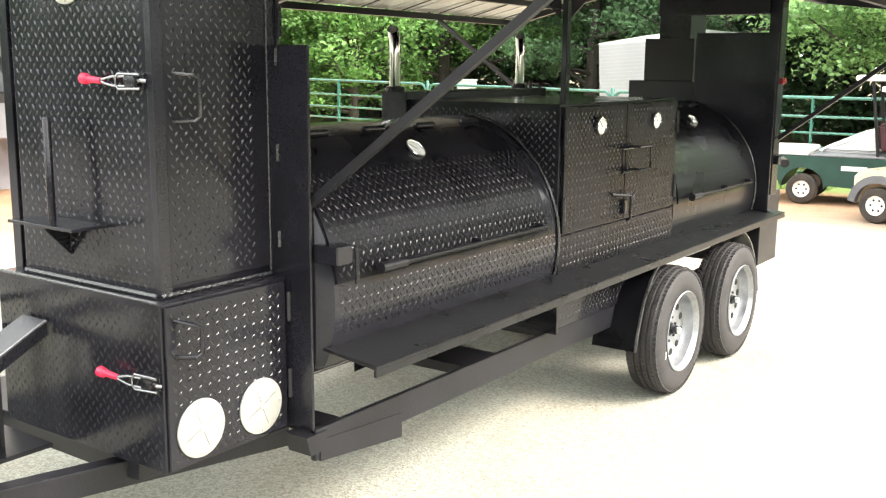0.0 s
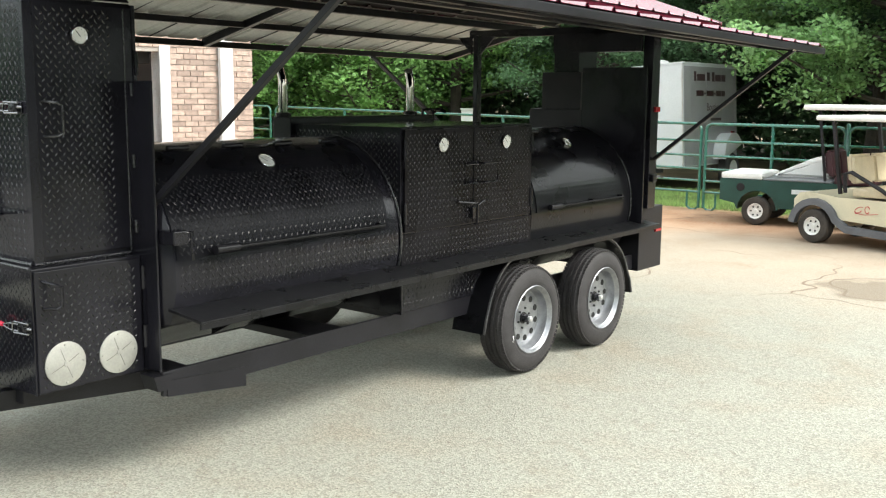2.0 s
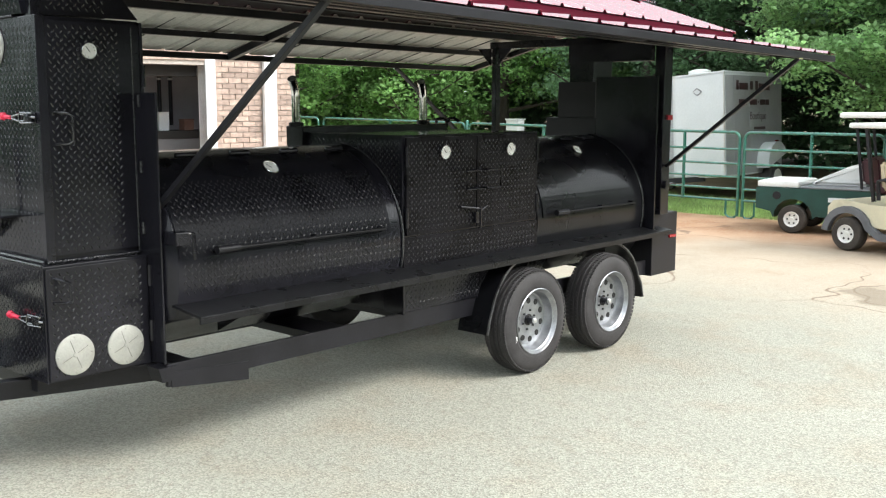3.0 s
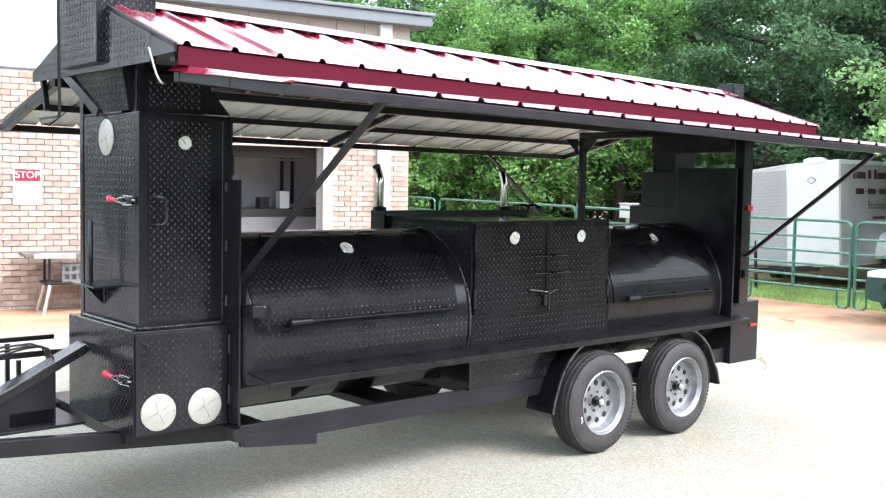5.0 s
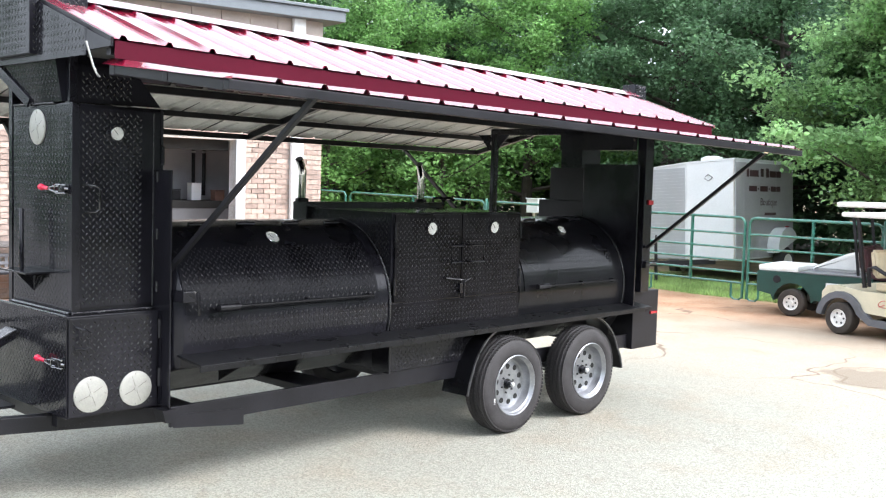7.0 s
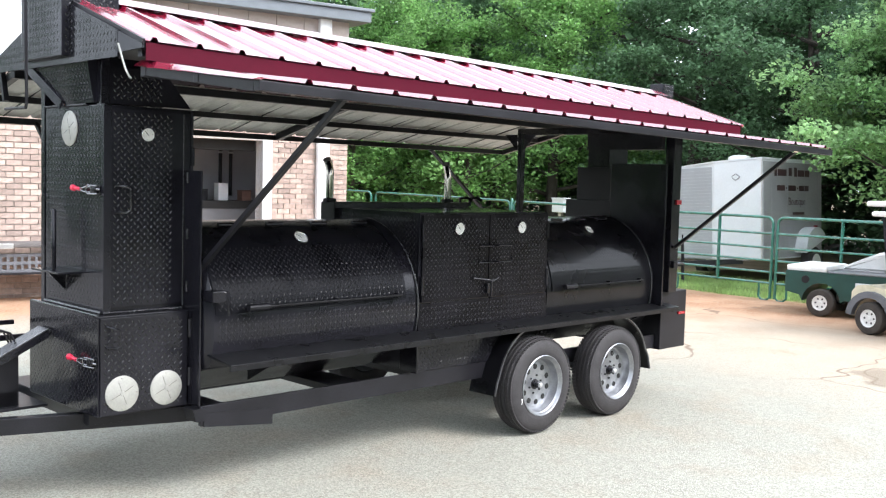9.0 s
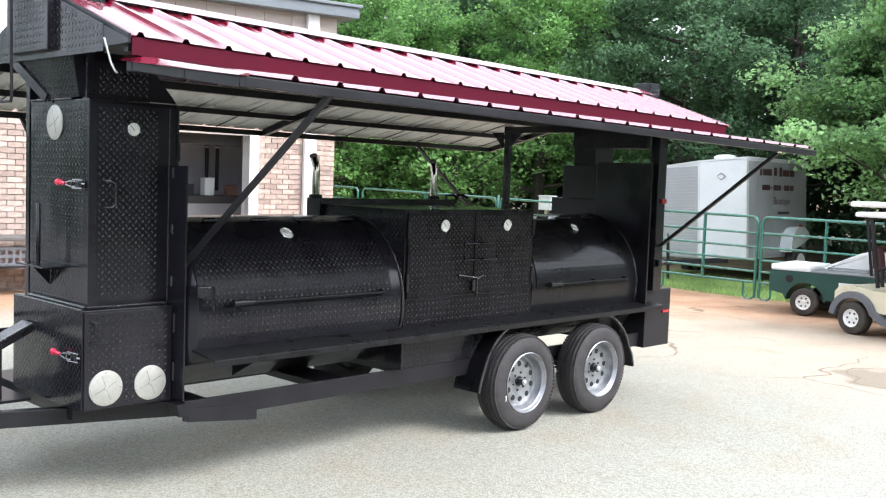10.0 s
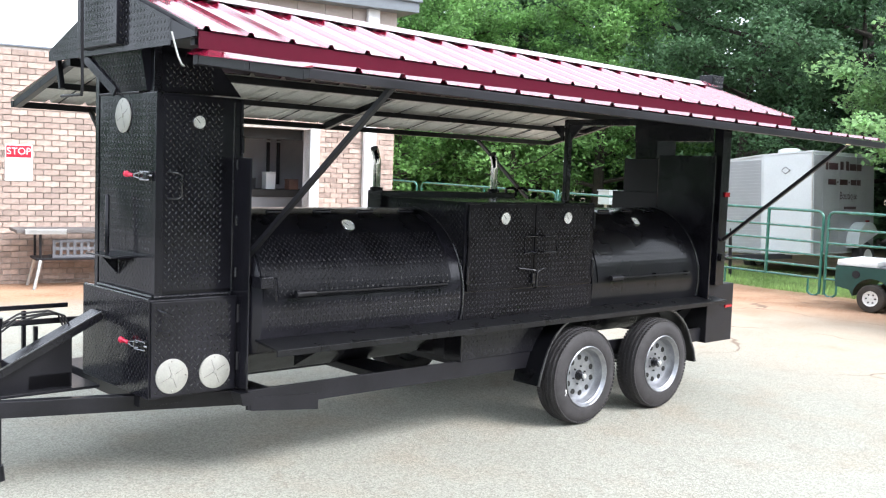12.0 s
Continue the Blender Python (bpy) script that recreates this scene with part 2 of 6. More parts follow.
def ground_material():
    """Worn chip-seal paving that gives way to red-brown dirt and then to grass, with cracks and a damp stain."""
    m = bpy.data.materials.new("chip_seal_paving_and_dirt")
    m.use_nodes = True
    n, l = m.node_tree.nodes, m.node_tree.links
    p = n["Principled BSDF"]
    co = n.new("ShaderNodeTexCoord").outputs["Object"]

    def noise_of(scale, detail=4, rough=0.5, distort=0.0):
        t = n.new("ShaderNodeTexNoise")
        t.inputs["Scale"].default_value, t.inputs["Detail"].default_value = scale, detail
        t.inputs["Roughness"].default_value, t.inputs["Distortion"].default_value = rough, distort
        l.new(co, t.inputs["Vector"])
        return t.outputs["Fac"]

    def math_of(kind, a, b=None, clamp=False):
        t = n.new("ShaderNodeMath")
        t.operation, t.use_clamp = kind, clamp
        for i, v in enumerate((a, b)):
            if v is None:
                continue
            if isinstance(v, (int, float)):
                t.inputs[i].default_value = v
            else:
                l.new(v, t.inputs[i])
        return t.outputs[0]

    def span(v, a, b, c=0.0, d=1.0):
        t = n.new("ShaderNodeMapRange")
        t.inputs["From Min"].default_value, t.inputs["From Max"].default_value = a, b
        t.inputs["To Min"].default_value, t.inputs["To Max"].default_value = c, d
        l.new(v, t.inputs["Value"])
        return t.outputs[0]

    def blend(f, a, b, kind="MIX"):
        t = n.new("ShaderNodeMix")
        t.data_type, t.blend_type = "RGBA", kind
        for sock, v in ((0, f), (6, a), (7, b)):
            if isinstance(v, tuple):
                t.inputs[sock].default_value = (*v, 1)
            elif isinstance(v, (int, float)):
                t.inputs[sock].default_value = v
            else:
                l.new(v, t.inputs[sock])
        return t.outputs[2]

    sep = n.new("ShaderNodeSeparateXYZ")
    l.new(co, sep.inputs[0])
    x, y = sep.outputs[0], sep.outputs[1]
    broad, mid = noise_of(0.35, 5), noise_of(1.6, 5)
    chips = n.new("ShaderNodeTexVoronoi")
    chips.inputs["Scale"].default_value = 105
    l.new(co, chips.inputs["Vector"])
    pav = blend(span(broad, 0.35, 0.65), (0.345, 0.345, 0.295), (0.4, 0.4, 0.345))
    pav = blend(span(mid, 0.48, 0.7, 0, 0.65), pav, (0.375, 0.335, 0.265))
    pav = blend(span(noise_of(2.6, 6, 0.62, 0.6), 0.6, 0.72, 0, 0.5), pav, (0.3, 0.27, 0.21))
    chipv = n.new("ShaderNodeSeparateColor")
    l.new(chips.outputs["Color"], chipv.inputs[0])
    pav = blend(0.5, pav, blend(span(chipv.outputs[0], 0.1, 0.75), (0.34, 0.32, 0.31), (1.0, 0.99, 0.97)), "MULTIPLY")
    grit = noise_of(95, 2)
    pav = blend(span(grit, 0.57, 0.66, 0, 0.5), pav, (0.15, 0.13, 0.12))
    pav = blend(span(noise_of(48, 2), 0.62, 0.7, 0, 0.5), pav, (0.2, 0.16, 0.13))
    dirt = blend(span(mid, 0.3, 0.7), (0.27, 0.125, 0.06), (0.42, 0.25, 0.15))
    dirt = blend(span(noise_of(30, 3), 0.35, 0.7, 0, 0.5), dirt, (0.46, 0.36, 0.27))
    # Dirt lies before the fence and along the building's foot.
    far = math_of("ADD", math_of("ADD", x, math_of("MULTIPLY", y, 0.12)), math_of("MULTIPLY", broad, 4.5))
    edge = span(far, 8.6, 10.4)
    wall = span(math_of("ADD", math_of("ADD", y, math_of("MULTIPLY", x, 0.19)), math_of("MULTIPLY", mid, 1.4)), 7.0, 8.4)
    wall = math_of("MULTIPLY", wall, span(x, -3.2, -2.2))
    soil = math_of("MAXIMUM", edge, wall, True)
    pav = blend(span(far, 4.5, 9.5, 0, 0.8), pav, blend(span(mid, 0.35, 0.65), (0.36, 0.25, 0.17), (0.43, 0.33, 0.245)))
    col = blend(soil, pav, dirt)
    # Cracks in the paving.
    warp = n.new("ShaderNodeVectorMath")
    warp.operation = "ADD"
    nz = n.new("ShaderNodeTexNoise")
    nz.inputs["Scale"].default_value = 1.1
    l.new(co, nz.inputs["Vector"])
    l.new(co, warp.inputs[0])
    l.new(nz.outputs["Color"], warp.inputs[1])
    vor = n.new("ShaderNodeTexVoronoi")
    vor.feature, vor.inputs["Scale"].default_value = "DISTANCE_TO_EDGE", 0.42
    l.new(warp.outputs[0], vor.inputs["Vector"])
    crack = math_of("MULTIPLY", span(vor.outputs["Distance"], 0.002, 0.008, 1, 0), span(far, 4.8, 6.5))
    crack = math_of("MULTIPLY", crack, span(noise_of(0.8, 2), 0.42, 0.55))
    col = blend(math_of("MULTIPLY", crack, 0.8), col, (0.16, 0.11, 0.08))
    # A damp, dirty stain with an uneven rim.
    dx, dy = math_of("SUBTRACT", x, 4.3), math_of("SUBTRACT", y, -0.85)
    d2 = math_of("SQRT", math_of("ADD", math_of("MULTIPLY", dx, dx), math_of("MULTIPLY", math_of("MULTIPLY", dy, dy), 1.6)))
    stain = span(math_of("ADD", d2, math_of("MULTIPLY", noise_of(2.2, 6, 0.6, 0.8), 1.3)), 1.1, 1.25, 1, 0)
    col = blend(math_of("MULTIPLY", stain, 0.75), col, (0.2, 0.165, 0.125))
    lawn = span(math_of("ADD", x, math_of("MULTIPLY", broad, 1.2)), 9.9, 10.4)
    col = blend(lawn, col, blend(span(mid, 0.45, 0.62), (0.2, 0.27, 0.09), (0.26, 0.2, 0.11)))
    # Unseen grey patch left of the building, added to dim the cabinet's reflections.
    side = math_of("MULTIPLY", span(x, -2.6, -3.4), span(math_of("ADD", y, mid), 5.6, 6.2), True)
    col = blend(side, col, blend(span(mid, 0.4, 0.65), (0.2, 0.19, 0.185), (0.26, 0.25, 0.24)))
    litter = span(math_of("ADD", x, math_of("MULTIPLY", broad, 1.5)), 12.8, 13.6)
    col = blend(litter, col, blend(span(mid, 0.4, 0.65), (0.1, 0.085, 0.05), (0.17, 0.13, 0.08)))
    # Unseen dark grass and leaf litter, added behind the camera to darken reflections.
    behind = span(math_of("ADD", math_of("MULTIPLY", y, -1.0), math_of("MULTIPLY", broad, 3.0)), 10.0, 12.0)
    col = blend(behind, col, blend(span(mid, 0.4, 0.65), (0.05, 0.07, 0.03), (0.1, 0.085, 0.05)))
    l.new(col, p.inputs["Base Color"])
    p.inputs["Roughness"].default_value = 0.9
    p.inputs["Specular IOR Level"].default_value = 0.25
    b = n.new("ShaderNodeBump")
    b.inputs["Strength"].default_value, b.inputs["Distance"].default_value = 0.5, 0.005
    l.new(math_of("SUBTRACT", chips.outputs["Distance"], crack), b.inputs["Height"])
    l.new(b.outputs[0], p.inputs["Normal"])
    return m


# ---- mesh helpers ----
def V(*a):
    return Vector(a)


def link(name, mesh, mat, parent=None, label="", kind="", category="", group="", m=None):
    if mat is not None and not mesh.materials:
        mesh.materials.append(mat)
        if mat in (PLATE, LIDPLATE, DULLPLATE):
            mesh.materials.append(RAISED if mat is PLATE else RAISEDDULL)
    ob = new(name, mesh)
    if parent is not None:
        ob.parent = parent
    if m is not None:
        ob.matrix_basis = m
    return tagged(ob, label, category, group, kind)


def part(name, bm, mat, parent=None, label="", smooth=False, kind="", category="", group="", m=None):
    """Links a bmesh as one mesh object under a thing, a part or the setting."""
    bmesh.ops.recalc_face_normals(bm, faces=bm.faces)
    me = bpy.data.meshes.new(name)
    bm.to_mesh(me)
    bm.free()
    if smooth:
        me.shade_smooth()
        me.set_sharp_from_angle(angle=radians(38))
    return link(name, me, mat, parent, label, kind, category, group, m)


def thing(name, label, category, m=None, group="", kind=""):
    ob = tagged(new(name), label, category, group, kind)
    ob.empty_display_size = 0.2
    if m is not None:
        ob.matrix_basis = m
    return ob


def B():
    return bmesh.new()


def hexa(bm, pts, bevel=0.0):
    """A box from eight corners: four below, four above, each in turn."""
    v = [bm.verts.new(p) for p in pts]
    f = [bm.faces.new([v[i] for i in q]) for q in ((3, 2, 1, 0), (4, 5, 6, 7), (0, 1, 5, 4), (1, 2, 6, 5), (2, 3, 7, 6), (3, 0, 4, 7))]
    if bevel:
        bmesh.ops.bevel(bm, geom=list({e for g in f for e in g.edges}), offset=bevel, segments=2, affect="EDGES", profile=0.6)


def bx(bm, x0, x1, y0, y1, z0, z1, bevel=0.0):
    hexa(bm, [(x0, y0, z0), (x1, y0, z0), (x1, y1, z0), (x0, y1, z0), (x0, y0, z1), (x1, y0, z1), (x1, y1, z1), (x0, y1, z1)], bevel)
    return bm


def prism(bm, poly, along):
    """A polygon of 3D points pushed along a vector."""
    a = [bm.verts.new(p) for p in poly]
    b = [bm.verts.new(Vector(p) + Vector(along)) for p in poly]
    bm.faces.new(a[::-1])
    bm.faces.new(b)
    for i in range(len(a)):
        j = (i + 1) % len(a)
        bm.faces.new((a[i], a[j], b[j], b[i]))
    return bm


def sweep(bm, pts, r, sides=8, square=False, radii=None, closed=False):
    """A round or square bar along a line of points."""
    pts = [Vector(p) for p in pts]
    up = None
    rings = []
    for i, p in enumerate(pts):
        d = (pts[min(i + 1, len(pts) - 1)] - pts[max(i - 1, 0)]).normalized()
        if up is None:
            up = Vector((0, 0, 1)) if abs(d.z) < 0.9 else Vector((0, 1, 0))
        side = d.cross(up).normalized()
        up = side.cross(d).normalized()
        rr = radii[i] if radii else r
        count, turn, grow = (4, 0.5, 2 ** 0.5) if square else (sides, 0, 1)
        rings.append([bm.verts.new(p + rr * grow * (math.cos(2 * math.pi * (k + turn) / count) * side + math.sin(2 * math.pi * (k + turn) / count) * up)) for k in range(count)])
    for a, b in zip(rings, rings[1:]):
        for k in range(len(a)):
            bm.faces.new((a[k], a[(k + 1) % len(a)], b[(k + 1) % len(a)], b[k]))
    bm.faces.new(rings[0][::-1])
    bm.faces.new(rings[-1])
    return bm


def bar(bm, p, q, w, h=None):
    """A straight rectangular tube, w wide and h high."""
    p, q = Vector(p), Vector(q)
    h = h or w
    d = (q - p).normalized()
    up = Vector((0, 0, 1)) if abs(d.z) < 0.95 else Vector((0, 1, 0))
    s = d.cross(up).normalized() * w / 2
    u = s.cross(d).normalized() * h / 2
    hexa(bm, [p - s - u, p + s - u, q + s - u, q - s - u, p - s + u, p + s + u, q + s + u, q - s + u], min(w, h) * 0.08)
    return bm


def lathe(bm, profile, origin=(0, 0, 0), axis="y", steps=48, caps=True):
    """Turns (distance along the axis, radius) pairs round an axis."""
    o = Vector(origin)

    def at(d, r, a):
        c, s = r * math.cos(a), r * math.sin(a)
        return o + (V(c, d, s) if axis == "y" else V(d, c, s) if axis == "x" else V(c, s, d))

    rings = [[bm.verts.new(at(d, max(r, 1e-4), 2 * math.pi * k / steps)) for k in range(steps)] for d, r in profile]
    for a, b in zip(rings, rings[1:]):
        for k in range(steps):
            bm.faces.new((a[k], a[(k + 1) % steps], b[(k + 1) % steps], b[k]))
    for ring in (rings[0], rings[-1]) if caps else ():
        bm.faces.new(ring)
    return bm


def tread(bm, o, u, v, width, height, place=None, pitch=0.037, margin=0.012, proud=0.0018, keep=None):
    """Raised lozenges of tread plate over a rectangle from o along u and v; place bends them onto a curved sheet."""
    o, u, v = Vector(o), Vector(u).normalized(), Vector(v).normalized()
    nrm = u.cross(v).normalized()
    place = place or (lambda a, b, h: o + u * a + v * b + nrm * h)
    a0 = margin + 0.012
    rows = int((height - 2 * a0) / (pitch / 2)) + 1
    cols = int((width - 2 * a0) / (pitch / 2)) + 1
    for j in range(rows):
        for i in range(cols):
            if (i + j) % 2:
                continue
            lean = 1 if j % 2 else -1
            ca, cb = a0 + i * pitch / 2, a0 + j * pitch / 2
            if keep and not keep(ca, cb):
                continue
            da, db = 0.0105 * 0.72, 0.0105 * lean
            wa, wb = -0.0042 * lean, 0.0031
            q = [place(ca - da, cb - db, 0.0), place(ca + wa, cb + wb, 0.0), place(ca + da, cb + db, 0.0), place(ca - wa, cb - wb, 0.0)]
            t = [place(ca - da * 0.45, cb - db * 0.45, proud), place(ca + da * 0.45, cb + db * 0.45, proud)]
            vs = [bm.verts.new(p) for p in q + t]
            for f in ((0, 4, 1), (1, 4, 5, 2), (2, 5, 3), (3, 5, 4, 0)):
                bm.faces.new([vs[k] for k in f]).material_index = 1


def raw(name, verts, faces, mat, parent=None, label="", kind="", smooth=False, category="", group="", m=None):
    me = bpy.data.meshes.new(name)
    me.from_pydata(verts, [], faces)
    me.update()
    if smooth:
        me.shade_smooth()
    return link(name, me, mat, parent, label, kind, category, group, m)

# ---- ground ----
def rise(x, y):
    """The yard climbs a little towards the woods."""
    return 0.014 * max(0.0, y - 4.0) * (1 if y < 30 else 30 / y) if x > -20 else 0.0


def build_ground():
    xs = sorted({*range(-24, 34, 2), -500, -200, -90, -45, 60, 120, 250, 500})
    ys = sorted({*range(-24, 40, 2), -500, -200, -90, -45, 60, 120, 250, 500})
    verts = [(x, y, (rise(x, y) if 7 < x < 40 or y > 10 else 0.0) + 0.03) for y in ys for x in xs]
    w = len(xs)
    faces = [(j * w + i, j * w + i + 1, (j + 1) * w + i + 1, (j + 1) * w + i) for j in range(len(ys) - 1) for i in range(w - 1)]
    raw("ground", verts, faces, ground_material(), None, "light chip-seal paving with dirt and grass at its edge", "structure", True)


build_ground()

# ---- the smoker trailer ----
smoker = thing("smoker_trailer", "long black barbecue smoker trailer with crimson roof on paving", "trailer")
YC = 1.02


def diamond_box(name, x0, x1, y0, y1, z0, z1, sides, label="", parent=None, proud=0.0018):
    """A welded steel box with tread plate on the named sides."""
    bm = bx(B(), x0, x1, y0, y1, z0, z1, 0.004)
    if "front" in sides:
        tread(bm, (x0, y0, z0), (1, 0, 0), (0, 0, 1), x1 - x0, z1 - z0)
    if "left" in sides:
        tread(bm, (x0, y1, z0), (0, -1, 0), (0, 0, 1), y1 - y0, z1 - z0, proud=proud)
    if "right" in sides:
        tread(bm, (x1, y0, z0), (0, 1, 0), (0, 0, 1), y1 - y0, z1 - z0)
    return part(name, bm, PLATE, parent or smoker, label)


# Frame: two rails, cross members, tongue, jack and axles.
for y, w in ((0.222, 0.012), (2 * YC - 0.25, 0.04)):
    part("frame_rail", bx(B(), -2.52, 2.05, y - w, y + w, 0.43, 0.54, 0.005), SATIN, smoker)
part("rail_skirt", prism(B(), [(-2.5, 0.206, 0.427), (-2.06, 0.206, 0.378), (-2.06, 0.206, 0.47), (-2.5, 0.206, 0.5)], (0, 0.01, 0)), SATIN, smoker)
for x, w in ((-2.4, 0.05), (-1.48, 0.12), (-0.84, 0.05), (1.98, 0.05)):
    part("cross_member", bx(B(), x - w, x + w, 0.235, 2 * YC - 0.29, 0.485, 0.53, 0.005), SATIN, smoker)
for s in (-1, 1):
    part("tongue_beam", bar(B(), (-2.42, YC + s * 0.57, 0.45), (-4.1, YC + s * 0.16, 0.49), 0.06, 0.085), SATIN, smoker)
part("front_plate", bx(B(), -3.0, -2.53, 0.5, 1.6, 0.45, 0.529, 0.005), SATIN, smoker)
part("coupler", lathe(B(), [(-4.42, 0.02), (-4.4, 0.055), (-4.3, 0.06), (-4.2, 0.045), (-4.0, 0.04)], (0, YC, 0.47), "x", 16), SATIN, smoker, smooth=True)
bm = lathe(B(), [(0.1, 0.03), (0.85, 0.03), (0.86, 0.036), (0.9, 0.036)], (-3.56, YC, 0), "z", 16)
jack = part("tongue_jack", bm, SATIN, smoker, "black screw jack standing on a round foot", smooth=True)
part("foot", lathe(B(), [(0.0, 0.1), (0.012, 0.1), (0.03, 0.05), (0.11, 0.04)], (-3.56, YC, 0), "z", 20), SATIN, jack, smooth=True)
part("crank", sweep(B(), [(-3.56, YC, 0.9), (-3.56, YC, 0.94), (-3.68, YC, 0.94), (-3.68, YC, 1.02)], 0.008), ZINC, jack)
for x in (0.035, 0.91):
    part("axle", sweep(B(), [(x, 0.1, 0.365), (x, 2 * YC - 0.1, 0.365)], 0.038, 12), SATIN, smoker, smooth=True)
    for y in (0.25, 2 * YC - 0.25):
        bm = B()
        for k in range(4):
            w = 0.34 - 0.07 * k
            sweep(bm, [(x - w, y, 0.385 - 0.012 * k), (x, y, 0.335 - 0.012 * k), (x + w, y, 0.385 - 0.012 * k)], 0.006, square=True)
        part("leaf_spring", bm, SATIN, smoker)


# Wheels: tyre, drilled steel rim, hub and nuts, built once and shared.
def tyre_mesh():
    bm = B()
    # Sidewall, rounded shoulder and a grooved tread.
    prof = [(0.014, 0.2), (0.004, 0.215), (0.0, 0.245), (0.002, 0.275), (0.009, 0.3), (0.02, 0.318), (0.034, 0.328)]
    for g in (0.062, 0.095, 0.128):
        prof += [(g - 0.006, 0.334), (g - 0.004, 0.326), (g + 0.004, 0.326), (g + 0.006, 0.334)]
    prof += [(0.156, 0.328), (0.17, 0.318), (0.181, 0.3), (0.188, 0.275), (0.19, 0.245), (0.186, 0.215), (0.176, 0.2)]
    lathe(bm, prof, steps=72, caps=False)
    # Shoulder lugs and tread blocks, with gaps between them.
    for k in range(76):
        for d, half, r, turn in ((0.024, 0.011, 0.3235, 0.0), (0.045, 0.0085, 0.3325, 0.35), (0.0785, 0.009, 0.336, 0.0), (0.1115, 0.009, 0.336, 0.35), (0.145, 0.0085, 0.3325, 0.0), (0.166, 0.011, 0.3235, 0.35)):
            a = 2 * math.pi * (k + turn) / 76
            c, t = V(math.cos(a), 0, math.sin(a)), V(-math.sin(a), 0, math.cos(a))
            p = c * r + V(0, d, 0)
            lean = 0.3 if d < 0.05 else -0.3
            q = [p + t * (sa * 0.0095 + sb * half * lean) + V(0, sb * half, 0) for sa, sb in ((-1, -1), (1, -1), (1, 1), (-1, 1))]
            hexa(bm, [v - c * 0.008 for v in q] + [v + c * 0.0018 for v in q])
    # Raised ring near the bead.
    for k in range(72):
        a0, a1 = 2 * math.pi * k / 72, 2 * math.pi * (k + 1) / 72
        q = [V(rr * math.cos(a), -0.0012, rr * math.sin(a)) for rr, a in ((0.236, a0), (0.241, a0), (0.241, a1), (0.236, a1))]
        bm.faces.new([bm.verts.new(v) for v in q])
    return bm


def rim_mesh():
    bm = B()
    # Rolled bead lip, the deep barrel, and the dished disc at its back.
    lathe(bm, [(0.02, 0.2), (0.006, 0.207), (0.0, 0.213), (-0.003, 0.208), (0.004, 0.201), (0.016, 0.197), (0.022, 0.189), (0.04, 0.186), (0.062, 0.182), (0.076, 0.174),
               (0.08, 0.162), (0.074, 0.148), (0.069, 0.128), (0.07, 0.105), (0.077, 0.088), (0.077, 0.05), (0.08, 0.03), (0.1, 0.03), (0.12, 0.15), (0.18, 0.19)], steps=64, caps=False)
    return bm


def wheel(x, y, side, parent, tyre, rim, mini, hub):
    turn = Matrix.Translation((x, y, 0.37)) @ (Matrix() if side < 0 else Matrix.Rotation(math.pi, 4, "Z")) @ Matrix.Rotation(0.2 + x, 4, "Y")
    t = link("wheel", tyre, TYRE, parent, "black tyre on a galvanised ten-hole rim", m=turn)
    r = link("rim", rim, RIM, t, "galvanised steel rim")
    for k in range(10):
        a = 2 * math.pi * k / 10
        link("hole", mini["hole"], HOLE, r, m=Matrix.Rotation(-a, 4, "Y") @ Matrix.Translation((0.126, 0, 0)))
    h = link("hub", hub, LATCHBODY, t, "dark hub with a zinc grease cap", m=Matrix.Translation((0, 0.026, 0)))
    link("grease_cap", mini["cap"], ZINC, h, "zinc grease cap")
    if side < 0 and x < 0.5:
        bm = bx(B(), -0.006, 0.006, -0.0035, 0.0, -0.02, 0.02, 0.001)
        part("size_mark", bm, SIGNWHITE, t, "small white mark on the sidewall", m=Matrix.Rotation(-0.2 - x, 4, "Y") @ Matrix.Translation((-0.217, 0.003, -0.085)))
    return t


bm = tyre_mesh()
bmesh.ops.recalc_face_normals(bm, faces=bm.faces)
tyre_data = bpy.data.meshes.new("wheel")
bm.to_mesh(tyre_data), bm.free()
tyre_data.shade_smooth(), tyre_data.set_sharp_from_angle(angle=radians(30))
bm = rim_mesh()
bmesh.ops.recalc_face_normals(bm, faces=bm.faces)
rim_data = bpy.data.meshes.new("rim")
bm.to_mesh(rim_data), bm.free()
rim_data.shade_smooth(), rim_data.set_sharp_from_angle(angle=radians(35))
bm = lathe(B(), [(0.0660, 0.0175), (0.0672, 0.019), (0.09, 0.019)], steps=20)
hole_data = bpy.data.meshes.new("hole")
for v in bm.verts:
    v.co.z *= 1.05
bm.to_mesh(hole_data), bm.free()
bm = lathe(B(), [(0.002, 0.0), (0.002, 0.014), (0.008, 0.021), (0.02, 0.024), (0.045, 0.025), (0.046, 0.036), (0.07, 0.038)], steps=28)
for k in range(6):
    a = 2 * math.pi * (k + 0.5) / 6
    lathe(bm, [(0.040, 0.003), (0.042, 0.0075), (0.07, 0.008)], (0.062 * math.cos(a), 0, 0.062 * math.sin(a)), "y", 6)
cap_data = bpy.data.meshes.new("grease_cap")
cm = lathe(B(), [(-0.012, 0.0), (-0.012, 0.011), (-0.008, 0.016), (0.01, 0.0175)], steps=20)
cm.to_mesh(cap_data), cm.free()
hub_data = bpy.data.meshes.new("hub")
bm.to_mesh(hub_data), bm.free()
for x in (0.035, 0.91):
    wheel(x, -0.03, -1, smoker, tyre_data, rim_data, {"hole": hole_data, "cap": cap_data}, hub_data)
    wheel(x, 2 * YC - 0.02, 1, smoker, tyre_data, rim_data, {"hole": hole_data, "cap": cap_data}, hub_data)


